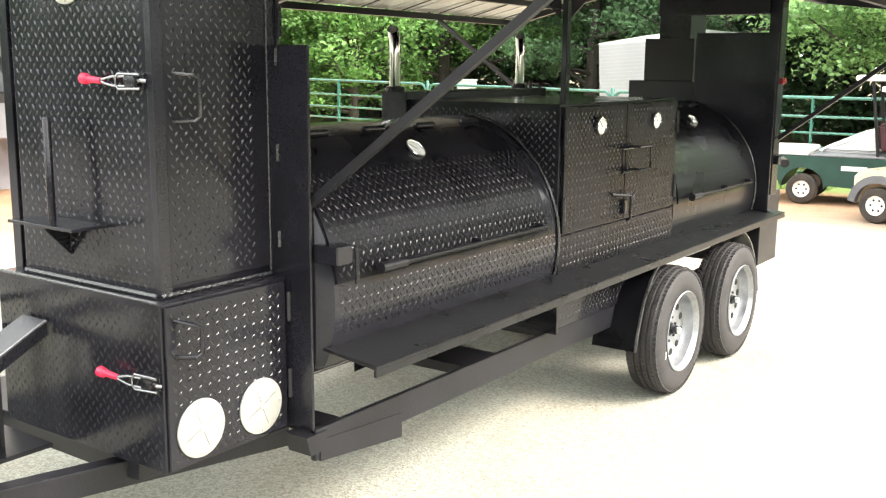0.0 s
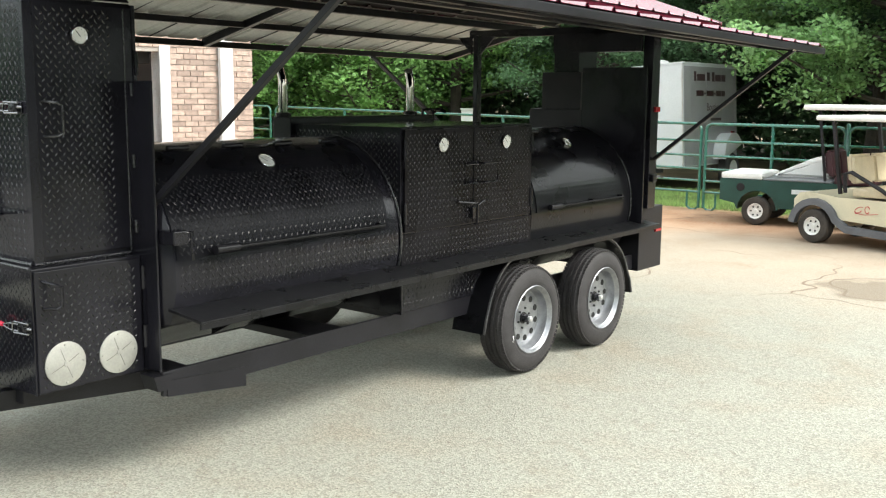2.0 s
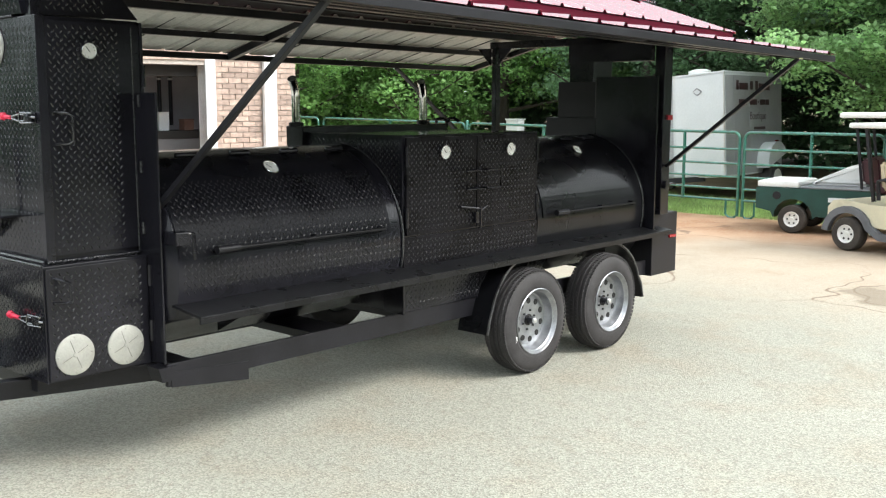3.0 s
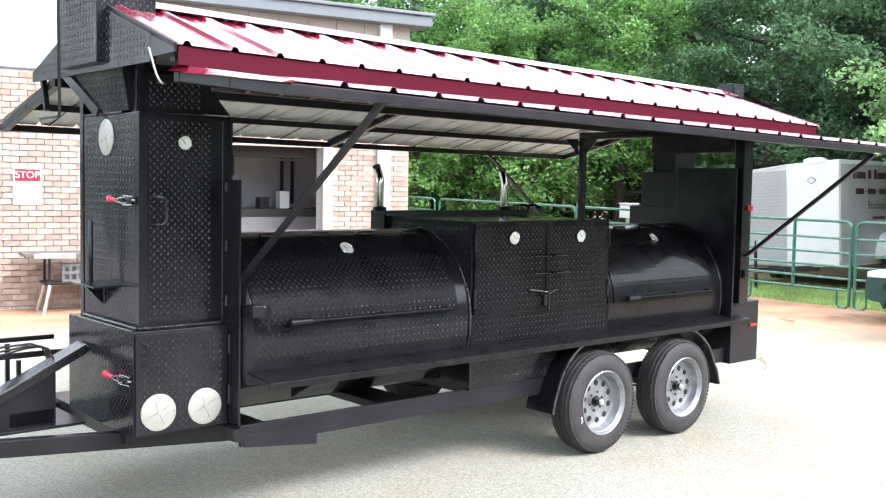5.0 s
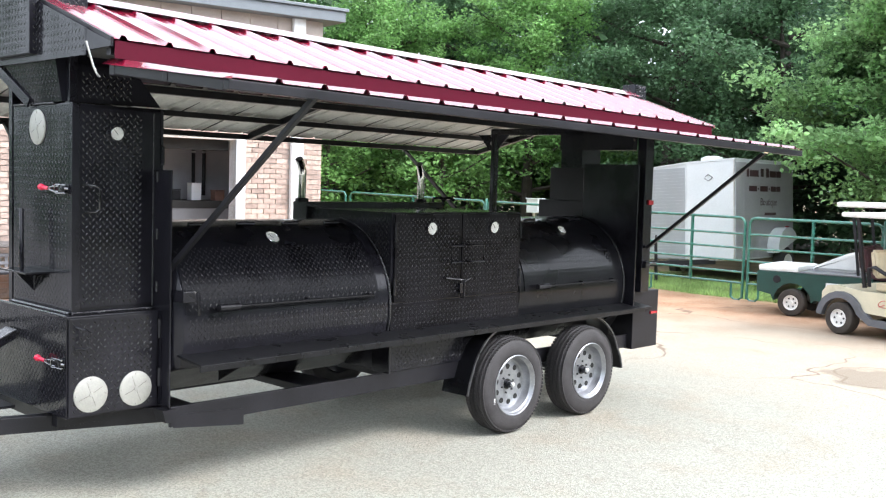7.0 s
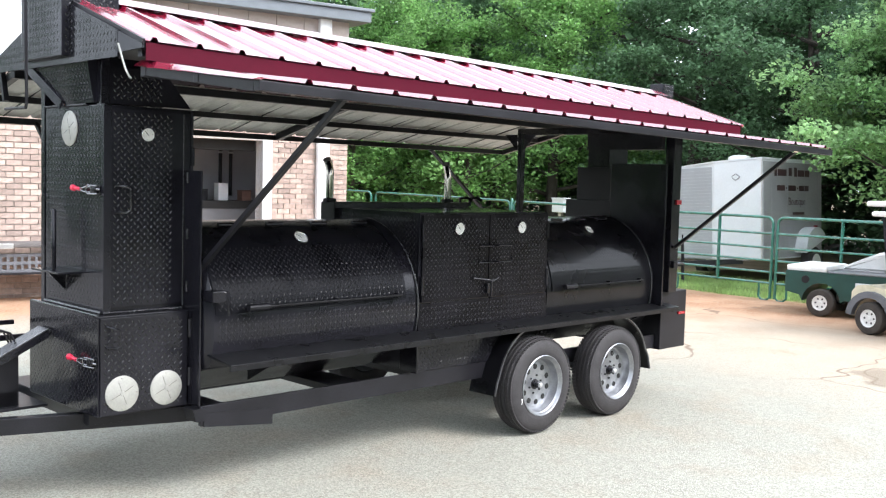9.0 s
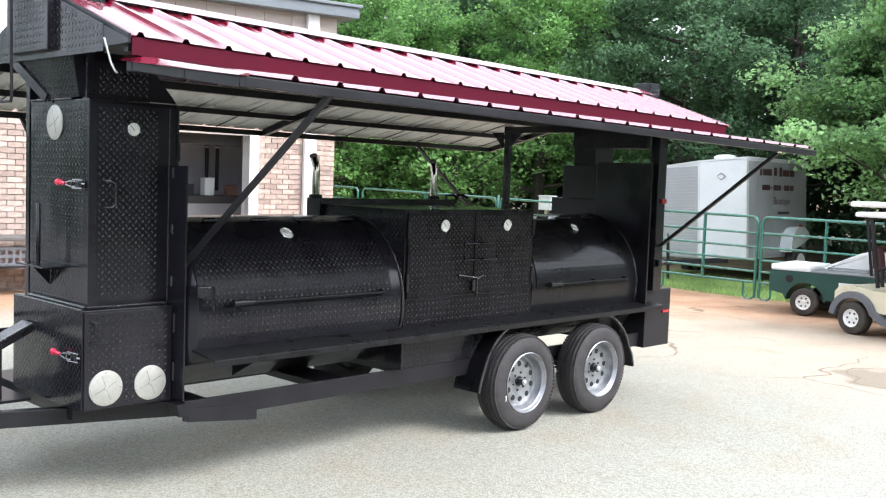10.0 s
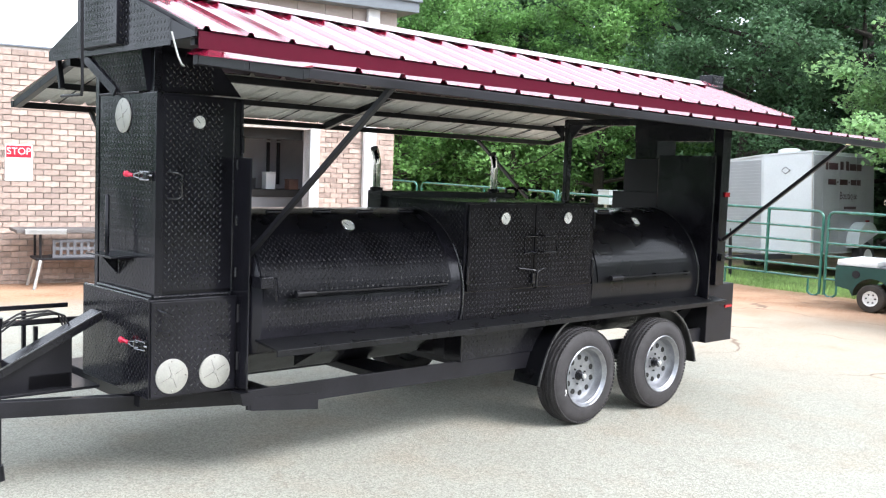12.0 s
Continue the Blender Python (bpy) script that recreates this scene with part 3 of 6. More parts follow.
# Fenders: rolled plate over each pair of wheels, with an inner skirt.
def fender(y0, y1):
    prof = [(-0.36, 0.33), (-0.338, 0.42)]
    prof += [(0.06 - 0.39 * math.cos(a), 0.365 + 0.415 * math.sin(a)) for a in np.linspace(0.3, math.pi / 2, 12)]
    prof += [(0.94 + 0.48 * math.sin(a), 0.365 + 0.415 * math.cos(a)) for a in np.linspace(0.12, math.pi / 2 - 0.3, 12)]
    prof += [(1.445, 0.42), (1.475, 0.315)]
    bm = B()
    rows = []
    for (x, z), (xi, zi) in zip(prof, [(0.435 + (x - 0.435) * 0.985, 0.33 + (z - 0.33) * 0.982) for x, z in prof]):
        rows.append([bm.verts.new(p) for p in ((x, y0, z), (x, y1, z), (xi, y1, zi - 0.002), (xi, y0, zi - 0.002))])
    for a, b in zip(rows, rows[1:]):
        for k in range(4):
            bm.faces.new((a[k], a[(k + 1) % 4], b[(k + 1) % 4], b[k]))
    bm.faces.new(rows[0]), bm.faces.new(rows[-1][::-1])
    f = part("fender", bm, GLOSS, smoker, "rolled black steel fender over two wheels", smooth=True)
    # Bright strip along the outer edge: a highlight put into the colour.
    bm = B()
    for p, q in zip(prof, prof[1:]):
        bar(bm, (p[0], y0, p[1]), (q[0], y0, q[1]), 0.012)
    part("rolled_lip", bm, BRIGHTEDGE, f, "rolled lip, the edge highlight put into its bright colour")


fender(0.06, 0.3)
fender(2 * YC - 0.3, 2 * YC - 0.06)

# Front fire box: lower chest with tread-plate door, and the tall warming cabinet on it.
lower = diamond_box("lower_firebox", -3.037, -2.53, 0.325, 1.15, 0.53, 1.045, ("left",), "black steel firebox with a tread-plate door", proud=0.0007)
bm = bx(B(), -3.03, -2.545, 0.311, 0.323, 0.54, 1.035, 0.003)
tread(bm, (-3.03, 0.311, 0.54), (1, 0, 0), (0, 0, 1), 0.485, 0.495)
lower.data.materials[1] = RAISEDDULL
door = part("firebox_door", bm, PLATE, lower, "black tread-plate door")


def vent_plate(c, n, r, parent):
    """A round stainless draught plate with slots and screws, facing along n."""
    n = Vector(n)
    turn = Matrix.Translation(c) @ n.to_track_quat("Z", "Y").to_matrix().to_4x4()
    bm = lathe(B(), [(0.0, r), (0.005, r), (0.007, r - 0.003), (0.007, 0.012), (0.011, 0.01), (0.012, 0.0)], axis="z", steps=44)
    for k in range(4):
        a = math.pi / 4 + k * math.pi / 2 + 0.3
        lathe(bm, [(0.007, 0.006), (0.011, 0.005), (0.0115, 0.001)], (math.cos(a + 0.5) * (r - 0.012), math.sin(a + 0.5) * (r - 0.012), 0), "z", 8)
    bm.transform(turn)
    plate = part("vent_plate", bm, VENT, parent, "round stainless draught vent", smooth=True)
    for a in (0.5, 1.9, 3.55, 5.1):
        line = bar(B(), (0.01 * math.cos(a), 0.01 * math.sin(a), 0.0066), ((r - 0.022) * math.cos(a), (r - 0.022) * math.sin(a), 0.0066), 0.0018, 0.0016)
        line.transform(turn)
        part("slot", line, LATCH, plate)
    return plate


def gauge(c, n, r, parent):
    """A round thermometer with chrome bezel and white face."""
    turn = Matrix.Translation(c) @ Vector(n).to_track_quat("Z", "Y").to_matrix().to_4x4()
    bm = lathe(B(), [(-0.03, 0.008), (0.0, 0.008), (0.001, r * 0.9), (0.012, r), (0.022, r), (0.025, r * 0.94), (0.022, r * 0.88), (0.019, r * 0.87)], axis="z", steps=32)
    bm.transform(turn)
    g = part("thermometer", bm, CHROME, parent, "round thermometer with a chrome rim and white face", smooth=True)
    bm = lathe(B(), [(0.018, r * 0.87), (0.0205, r * 0.87), (0.0206, 0.0)], axis="z", steps=32)
    bm.transform(turn)
    f = part("face", bm, DIAL, g)
    bm = B()
    bx(bm, -0.0015, 0.0015, -0.006, r * 0.65, 0.0207, 0.0218)
    for k in range(9):
        a = radians(-130 + 32 * k)
        d = V(math.sin(a), math.cos(a), 0)
        s = V(d.y, -d.x, 0) * 0.001
        hexa(bm, [d * r * 0.68 - s + V(0, 0, 0.0207), d * r * 0.68 + s + V(0, 0, 0.0207), d * r * 0.8 + s + V(0, 0, 0.0207), d * r * 0.8 - s + V(0, 0, 0.0207),
                  d * r * 0.68 - s + V(0, 0, 0.0212), d * r * 0.68 + s + V(0, 0, 0.0212), d * r * 0.8 + s + V(0, 0, 0.0212), d * r * 0.8 - s + V(0, 0, 0.0212)])
    bm.transform(turn @ Matrix.Rotation(0.7, 4, "Z"))
    part("needle", bm, SATIN, g)
    return g


def pull(pts, parent, r=0.0065, name="handle", mat=None, label="bent black steel pull handle"):
    return part(name, sweep(B(), pts, r, 8), mat or PULL, parent, label, smooth=True)


def toggle_latch(c, parent):
    """A chrome over-centre latch with a red grip, lying along the left face towards the door edge."""
    x, y, z = c
    bm = B()
    bx(bm, x - 0.006, x, y - 0.085, y - 0.01, z - 0.022, z + 0.022, 0.003)
    bx(bm, x - 0.03, x - 0.006, y - 0.07, y - 0.03, z - 0.016, z + 0.016, 0.004)
    latch = part("toggle_latch", bm, LATCHBODY, parent, "dark toggle latch with chrome wires and a red grip", smooth=True)
    # The wire bail, the two lever arms and the hook that catches the door edge.
    bm = sweep(B(), [(x - 0.02, y - 0.088, z - 0.02), (x - 0.03, y - 0.004, z - 0.022), (x - 0.032, y + 0.004, z - 0.012), (x - 0.032, y + 0.004, z + 0.012), (x - 0.03, y - 0.004, z + 0.022), (x - 0.02, y - 0.088, z + 0.02)], 0.0045, 8)
    part("wire_bail", bm, LATCH, latch, "chrome wire bail", smooth=True)
    for s in (-1, 1):
        bm = sweep(B(), [(x - 0.026, y - 0.03, z + 0.014 * s), (x - 0.031, y + 0.02, z + 0.013 * s), (x - 0.034, y + 0.055, z + 0.006 * s), (x - 0.035, y + 0.078, z + 0.002)], 0.0042, 8)
        part("lever_arm", bm, LATCH, latch, "chrome lever arm", smooth=True)
    bm = sweep(B(), [(x - 0.018, y - 0.075, z), (x - 0.026, y - 0.1, z + 0.004), (x - 0.016, y - 0.108, z + 0.002)], 0.006, 8)
    part("hook", bm, LATCH, latch, "chrome hook", smooth=True)
    bm = sweep(B(), [(x - 0.033, y + 0.07, z), (x - 0.036, y + 0.125, z + 0.004), (x - 0.037, y + 0.13, z + 0.004), (x - 0.038, y + 0.15, z + 0.006)], 0.011, 10, radii=[0.009, 0.0105, 0.016, 0.017])
    part("grip", bm, REDGRIP, latch, "red rubber grip", smooth=True)


for x in (-2.912, -2.664):
    vent_plate((x - 0.005, 0.309, 0.646), (0, -1, 0), 0.091, door)
pull([(-3.0, 0.311, 0.995), (-2.975, 0.25, 0.985), (-2.955, 0.245, 0.975), (-2.955, 0.245, 0.9), (-2.975, 0.25, 0.89), (-3.0, 0.311, 0.885)], door, mat=BLACK)
for z in (0.69, 0.95):
    part("hinge", lathe(B(), [(z - 0.05, 0.004), (z - 0.049, 0.011), (z + 0.049, 0.011), (z + 0.05, 0.004)], (-2.532, 0.309, 0), "z", 10), BLACK, door, smooth=True)
toggle_latch((-3.037, 0.42, 0.808), lower)
part("weld_bead", sweep(B(), [(-2.99, 0.395 + 0.012 * k, 1.05 + 0.003 * (k % 2)) for k in range(56)], 0.009, 6), WELD, lower)
part("weld_bead", sweep(B(), [(-2.985 + 0.012 * k, 0.38, 1.05 + 0.003 * (k % 2)) for k in range(38)], 0.008, 6), WELD, lower)
part("weld_bead", sweep(B(), [(-3.034, 0.34 + 0.012 * k, 1.046 + 0.002 * (k % 2)) for k in range(67)], 0.006, 6), WELD, lower)

upper = diamond_box("warming_cabinet", -2.965, -2.47, 0.43, 1.1, 1.045, 2.105, ("left",), "tall black cabinet with a tread-plate door")
bm = bx(B(), -2.93, -2.475, 0.414, 0.428, 1.075, 2.09, 0.003)
tread(bm, (-2.93, 0.414, 1.075), (1, 0, 0), (0, 0, 1), 0.37, 1.015)
upper.location = (-0.015, -0.028, 0)
updoor = part("cabinet_door", bm, PLATE, upper, "tall black tread-plate door")
part("corner_angle", bx(B(), -2.967, -2.925, 0.412, 0.44, 1.046, 2.107, 0.003), BLACK, upper)
part("door_edge", bx(B(), -2.478, -2.462, 0.408, 0.45, 1.05, 2.1, 0.003), BLACK, upper)
gauge((-2.738, 0.41, 1.963), (0, -1, 0), 0.036, updoor)
vent_plate((-2.967, 0.795, 1.99), (-1, 0, 0), 0.092, upper)
toggle_latch((-2.967, 0.53, 1.675), upper)
pull([(-2.9, 0.413, 1.7), (-2.875, 0.35, 1.695), (-2.855, 0.345, 1.685), (-2.855, 0.345, 1.575), (-2.875, 0.35, 1.565), (-2.9, 0.413, 1.56)], updoor)
for z in (1.25, 1.58, 1.86):
    part("hinge", lathe(B(), [(z - 0.05, 0.003), (z - 0.049, 0.009), (z + 0.049, 0.009), (z + 0.05, 0.003)], (-2.466, 0.406, 0), "z", 10), BLACK, updoor, smooth=True)
br = part("paper_roll_bracket", bx(B(), -3.1, -2.968, 0.64, 0.97, 1.235, 1.245, 0.002), BLACK, upper, "small black bracket shelf with an upright rod")
part("gusset", prism(B(), [(-2.968, 0.84, 1.234), (-3.07, 0.84, 1.234), (-2.968, 0.84, 1.13)], (0, 0.008, 0)), BLACK, br)
part("rod", lathe(B(), [(1.245, 0.012), (1.56, 0.012), (1.565, 0.008)], (-3.045, 0.815, 0), "z", 12), BLACK, br, smooth=True)
part("top_lip", bx(B(), -2.975, -2.9, 0.6, 1.1, 2.105, 2.114, 0.003), BLACK, upper)

# Wing plate beside the fire box; the front awning brace bolts to it.
wing = part("wing_plate", bx(B(), -2.53, -2.52, 0.212, 0.45, 0.54, 1.786, 0.003), BLACK, smoker, "tall flat black heat-shield plate")
for z in (1.19, 1.47, 1.77):
    part("wing_hinge", lathe(B(), [(z - 0.05, 0.002), (z - 0.049, 0.006), (z + 0.005, 0.006), (z + 0.006, 0.002)], (-2.532, 0.345, 0), "z", 8), WELD, wing, smooth=True)
part("wing_seam", sweep(B(), [(-2.533, 0.384, 1.06 + 0.02 * k) for k in range(52)], 0.0035, 6), WELD, wing)
part("step_foot", prism(B(), [(-2.57, 0.203, 0.528), (-2.47, 0.203, 0.528), (-2.49, 0.203, 0.46), (-2.55, 0.203, 0.46)], (0, 0.1, 0)), SATIN, smoker)

# Smoking barrels.
BY, BZ, BR = 0.70, 0.963, 0.54


def barrel(name, x0, x1, door_x0, door_x1, a0, a1, label, coat=None, tuck=False):
    """A horizontal steel drum; a0 and a1 bound its curved door, in degrees from the front up to the top."""
    bm = lathe(B(), [(x0, 0.0), *([(x0, BR - 0.055), (x0 + 0.012, BR - 0.028), (x0 + 0.04, BR)] if tuck else [(x0, BR - 0.02), (x0 + 0.004, BR)]), (x1 - 0.004, BR), (x1, BR - 0.02), (x1, 0.0)], (0, BY, BZ), "x", 96)
    for v in bm.verts:
        v.co.z = max(v.co.z, max(0.515, 0.745 - 0.47 * (v.co.y - 0.2)) if tuck else 0.6)
    coat = coat or PLATE
    b = part(name, bm, coat, smoker, label, smooth=True)

    def on(a, s, h):
        t = radians(a0) + s / BR
        r = BR + 0.007 + h
        return V(a, BY - r * math.cos(t), BZ + r * math.sin(t))

    bm = B()
    steps = 22
    arc = BR * radians(a1 - a0)
    rows = [[bm.verts.new(on(x, arc * k / steps, h)) for x, h in ((door_x0, -0.009), (door_x0, 0), (door_x1, 0), (door_x1, -0.009))] for k in range(steps + 1)]
    for p, q in zip(rows, rows[1:]):
        for k in range(3):
            bm.faces.new((p[k], p[k + 1], q[k + 1], q[k]))
    bm.faces.new(rows[0]), bm.faces.new(rows[-1][::-1])
    tread(bm, (0, 0, 0), (1, 0, 0), (0, 0, 1), door_x1 - door_x0, arc * 0.72, place=lambda a, s, h: on(door_x0 + a, s, h), proud=0.0018 if coat is PLATE else 0.0006)
    d = part("barrel_door", bm, LIDPLATE if coat is PLATE else coat, b, "curved black tread-plate lid")
    bm = B()
    lower_arc = BR * radians(a0 + 13)

    def below(a, s, h):
        t = radians(a0) - s / BR - 0.02
        z = BZ + (BR + h) * math.sin(t)
        return V(a, BY - (BR + h) * math.cos(t), z)

    inset = 0.05 if tuck else 0.015
    tread(bm, (0, 0, 0), (1, 0, 0), (0, 0, -1), x1 - x0 - 0.015 - inset, lower_arc, place=lambda a, s, h: below(x0 + inset + a, s, h), proud=0.0018 if coat is PLATE else 0.0006)
    part("lower_tread", bm, DULLPLATE if coat is PLATE else coat, b)
    if tuck:
        return b, d, on
    bm = B()
    tread(bm, (0, 0, 0), (1, 0, 0), (0, 0, 1), door_x0 - x0, arc * 0.72, place=lambda a, s, h: on(x0 + a, s, h - 0.007))
    part("end_tread", bm, coat, b)
    return b, d, on


b1, d1, on1 = barrel("smoker_barrel", -2.513, -0.992, -2.465, -1.1, 7, 68, "long black horizontal smoking barrel with a curved lid", tuck=True)
b2, d2, on2 = barrel("smoker_barrel", 0.273, 1.634, 0.33, 1.5, 3, 68, "short glossy black smoking barrel with a curved lid", GLOSS)
for x, bb in ((-1.004, b1), (1.6, b2)):
    pts = [(x, BY - (BR + 0.006) * math.cos(a), BZ + (BR + 0.006) * math.sin(a)) for a in np.linspace(-0.4, 1.5, 60)]
    part("weld_bead", sweep(B(), pts, 0.007, 6), WELD, bb, smooth=True)
gauge((-1.76, 0.385, 1.398), (0, -0.66, 0.75), 0.045, d1)
gauge((1.029, 0.385, 1.398), (0, -0.66, 0.75), 0.04, d2)
for dd, xa, xb, z in ((d1, -2.16, -1.18, 1.06), (d2, 0.56, 1.42, 1.02)):
    part("handle", sweep(B(), [(xa, 0.118, z), (xb, 0.118, z)], 0.0095 if dd is d1 else 0.007, 12), DULLSTEEL, dd, "long black tubular lid handle", smooth=True)
    part("grip", sweep(B(), [(xa - 0.13, 0.118, z), (xa, 0.118, z)], 0.02, 12), SATIN, dd, smooth=True)
    for x in (xa - 0.05, (xa + xb) / 2, xb - 0.02):
        part("bracket", bar(B(), (x, 0.12, z), (x, 0.175, z), 0.012, 0.03), BLACK, dd)
bm = bx(B(), -2.51, -2.43, 0.115, 0.22, 1.1, 1.16, 0.005)
part("catch_hook", sweep(B(), [(-2.44, 0.12, 1.15), (-2.42, 0.112, 1.155), (-2.42, 0.108, 1.06), (-2.41, 0.12, 1.03)], 0.008), BLACK, d1)
part("lid_catch", bm, BLACK, d1, "square black lid catch")
for (x0, x1), bb in (((-2.35, -1.05), b1), ((0.35, 1.5), b2)):
    for k in range(4):
        xc = x0 + (x1 - x0) * (k + 0.5) / 4
        t = radians(69)
        bm = lathe(B(), [(xc - 0.06, 0.004), (xc - 0.058, 0.013), (xc + 0.058, 0.013), (xc + 0.06, 0.004)], (0, BY - (BR + 0.02) * math.cos(t), BZ + (BR + 0.02) * math.sin(t)), "x", 10)
        part("hinge", bm, BLACK, bb, smooth=True)
part("drip_tray", bx(B(), -2.45, -1.64, 0.7, 1.0, 0.505, 0.6, 0.006), SATIN, smoker, "long shallow black drip tray")
for x in (-2.5, 1.5):
    part("saddle", prism(B(), [(x, 0.62, 0.53), (x, 2 * YC - 0.44, 0.53), (x, 1.05, 0.61), (x, 0.62, 0.61)], (0.05, 0, 0)), SATIN, smoker)

# Cabinet with double doors between the barrels.
cab = diamond_box("holding_cabinet", -0.992, 0.272, 0.172, 1.0, 0.8, 1.564, ("left",), "square black holding cabinet with double tread-plate doors")
bm = bx(B(), -0.992, 0.272, 0.162, 0.172, 0.805, 0.985, 0.002)
tread(bm, (-0.992, 0.162, 0.805), (1, 0, 0), (0, 0, 1), 1.264, 0.18, proud=0.0026)
part("lower_panel", bm, DULLPLATE, cab)
for xa, xb, hx, s in ((-0.972, -0.36, -0.43, -1), (-0.354, 0.255, -0.29, 1)):
    bm = bx(B(), xa, xb, 0.156, 0.171, 0.995, 1.55, 0.003)
    tread(bm, (xa, 0.156, 0.995), (1, 0, 0), (0, 0, 1), xb - xa, 0.55, proud=0.0026)
    cd = part("cabinet_door", bm, DULLPLATE, cab, "black tread-plate door leaf")
    gauge((-0.665 if s < 0 else -0.05, 0.155, 1.46), (0, -1, 0), 0.042, cd)
    xo = hx + s * 0.09
    pull([(hx - s * 0.03, 0.156, 1.345), (hx - s * 0.03, 0.1, 1.345), (xo, 0.095, 1.345), (xo, 0.095, 1.235), (hx - s * 0.03, 0.1, 1.235), (hx - s * 0.03, 0.156, 1.235)], cd, mat=BLACK)
    for z in (1.1, 1.44):
        part("hinge", lathe(B(), [(z - 0.06, 0.004), (z - 0.059, 0.011), (z + 0.059, 0.011), (z + 0.06, 0.004)], (xa if s < 0 else xb, 0.154, 0), "z", 10), BLACK, cd, smooth=True)
bm = sweep(B(), [(-0.52, 0.142, 1.13), (-0.4, 0.122, 1.115), (-0.37, 0.112, 1.11), (-0.37, 0.112, 1.0), (-0.37, 0.132, 0.99)], 0.007)
bx(bm, -0.385, -0.355, 0.137, 0.158, 1.02, 1.09, 0.004)
sweep(bm, [(-0.37, 0.112, 1.1), (-0.3, 0.117, 1.125)], 0.006)
part("lever_latch", bm, BLACK, cab, "black lever latch")
part("cabinet_hood", bx(B(), -1.03, 0.3, 0.98, 1.13, 1.4, 1.602, 0.006), BLACK, smoker, "flat black flue hood along the cabinet's back")
for x in (-1.0, 0.15):
    bm = sweep(B(), [(x, 1.07, 1.6), (x, 1.07, 1.78), (x - 0.004, 1.067, 1.815), (x - 0.02, 1.06, 1.85), (x - 0.05, 1.045, 1.89)], 0.027, 20)
    st = part("exhaust_pipe", bm, CHROME, smoker, "bent chrome exhaust pipe", smooth=True)
    part("collar", lathe(B(), [(1.6, 0.046), (1.622, 0.046), (1.627, 0.029)], (x, 1.07, 0), "z", 20), BLACK, st, smooth=True)
for x in (0.32, 0.43):
    part("hood_damper", sweep(B(), [(x, 1.1, 1.57), (x, 1.1, 1.63), (x + 0.06, 1.08, 1.635), (x + 0.1, 1.07, 1.615)], 0.012), BLACK, smoker)

# Work shelf along the side and the tread box beneath it.
bm = B()
hexa(bm, [(-2.49, -0.025, 0.778), (1.82, 0.02, 0.778), (1.82, 0.42, 0.833), (-2.49, 0.42, 0.833), (-2.49, -0.025, 0.792), (1.82, 0.02, 0.792), (1.82, 0.42, 0.846), (-2.49, 0.42, 0.846)], 0.005)
hexa(bm, [(-2.49, -0.025, 0.757), (1.82, 0.02, 0.757), (1.82, 0.03, 0.757), (-2.49, -0.015, 0.757), (-2.49, -0.025, 0.78), (1.82, 0.02, 0.78), (1.82, 0.03, 0.78), (-2.49, -0.015, 0.78)])
shelf = part("work_shelf", bm, SHELF, smoker, "long worn black steel work shelf")
part("shelf_weld", sweep(B(), [(-2.45 + 0.014 * k, 0.335 + 0.003 * (k % 3), 0.833 + 0.002 * (k % 2)) for k in range(105)], 0.006, 6), WELD, shelf)
for x in (-2.1, -0.9, 1.45):
    part("shelf_bracket", prism(B(), [(x, 0.06, 0.776), (x, 0.4, 0.776), (x, 0.4, 0.6)], (0.008, 0, 0)), BLACK, shelf)
for d in (-1, 1):
    part("post_gusset", prism(B(), [(1.51, 1.53 + d * 0.041, 2.19), (1.51, 1.53 + d * 0.18, 2.19), (1.51, 1.53 + d * 0.041, 2.05)], (0.008, 0, 0)), BLACK, smoker)
tb = diamond_box("tool_box", -0.97, -0.14, 0.2, 0.62, 0.542, 0.735, ("front",), "small black tread-plate box")
part("tool_box_lid", bx(B(), -0.95, -0.55, 0.19, 0.2, 0.7, 0.722, 0.002), BLACK, tb)
part("side_plate", bx(B(), -1.008, -0.993, 0.15, 0.31, 0.545, 0.8, 0.003), BLACK, smoker)

# Rear end: corner post, end box, marker lamps and flue.
rb = part("rear_box", bx(B(), 1.76, 2.14, 0.16, 2 * YC - 0.16, 0.42, 0.9, 0.006), SATIN, smoker, "square black end box with a marker lamp")
for z, x in ((0.71, 2.06),):
    part("marker_lamp", bx(B(), x - 0.05, x + 0.05, 0.146, 0.162, z - 0.012, z + 0.012, 0.004), REDLENS, rb, "small red marker lamp")
for x, y in ((1.78, 0.15), (1.5, 1.53)):
    w = 0.12 if y < 0.5 else 0.06
    post = part("rear_post", bx(B(), x, x + w, y - w / 3, y + w / 3, 0.9, 2.2, 0.004), BLACK, smoker, "square black roof post")
    if y < 0.5:
        part("marker_lamp", bx(B(), 1.83, 1.9, y - 0.056, y - 0.038, 1.62, 1.66, 0.004), REDLENS, post, "small red marker lamp")
        bm = bx(B(), 1.8, 1.86, y - 0.07, y - 0.04, 1.1, 1.16, 0.004)
        sweep(bm, [(1.83, y - 0.06, 1.13), (1.9, y - 0.07, 1.14), (1.95, y - 0.07, 1.13)], 0.008)
        part("gate_latch", bm, BLACK, post)
part("end_panel", bx(B(), 1.635, 1.65, 0.08, 0.62, 0.78, 1.945, 0.003), BLACK, smoker, "black steel end panel")
part("end_panel", bx(B(), 1.655, 1.675, 0.64, 0.99, 1.3, 1.912, 0.003), SATIN, smoker, "black steel end panel")
part("end_block", bx(B(), 1.635, 1.95, 0.62, 1.09, 1.25, 1.633, 0.004), SATIN, smoker, "low black steel block behind the barrel")
bm = bx(B(), 1.68, 1.95, 0.68, 0.9, 1.634, 2.1, 0.004)
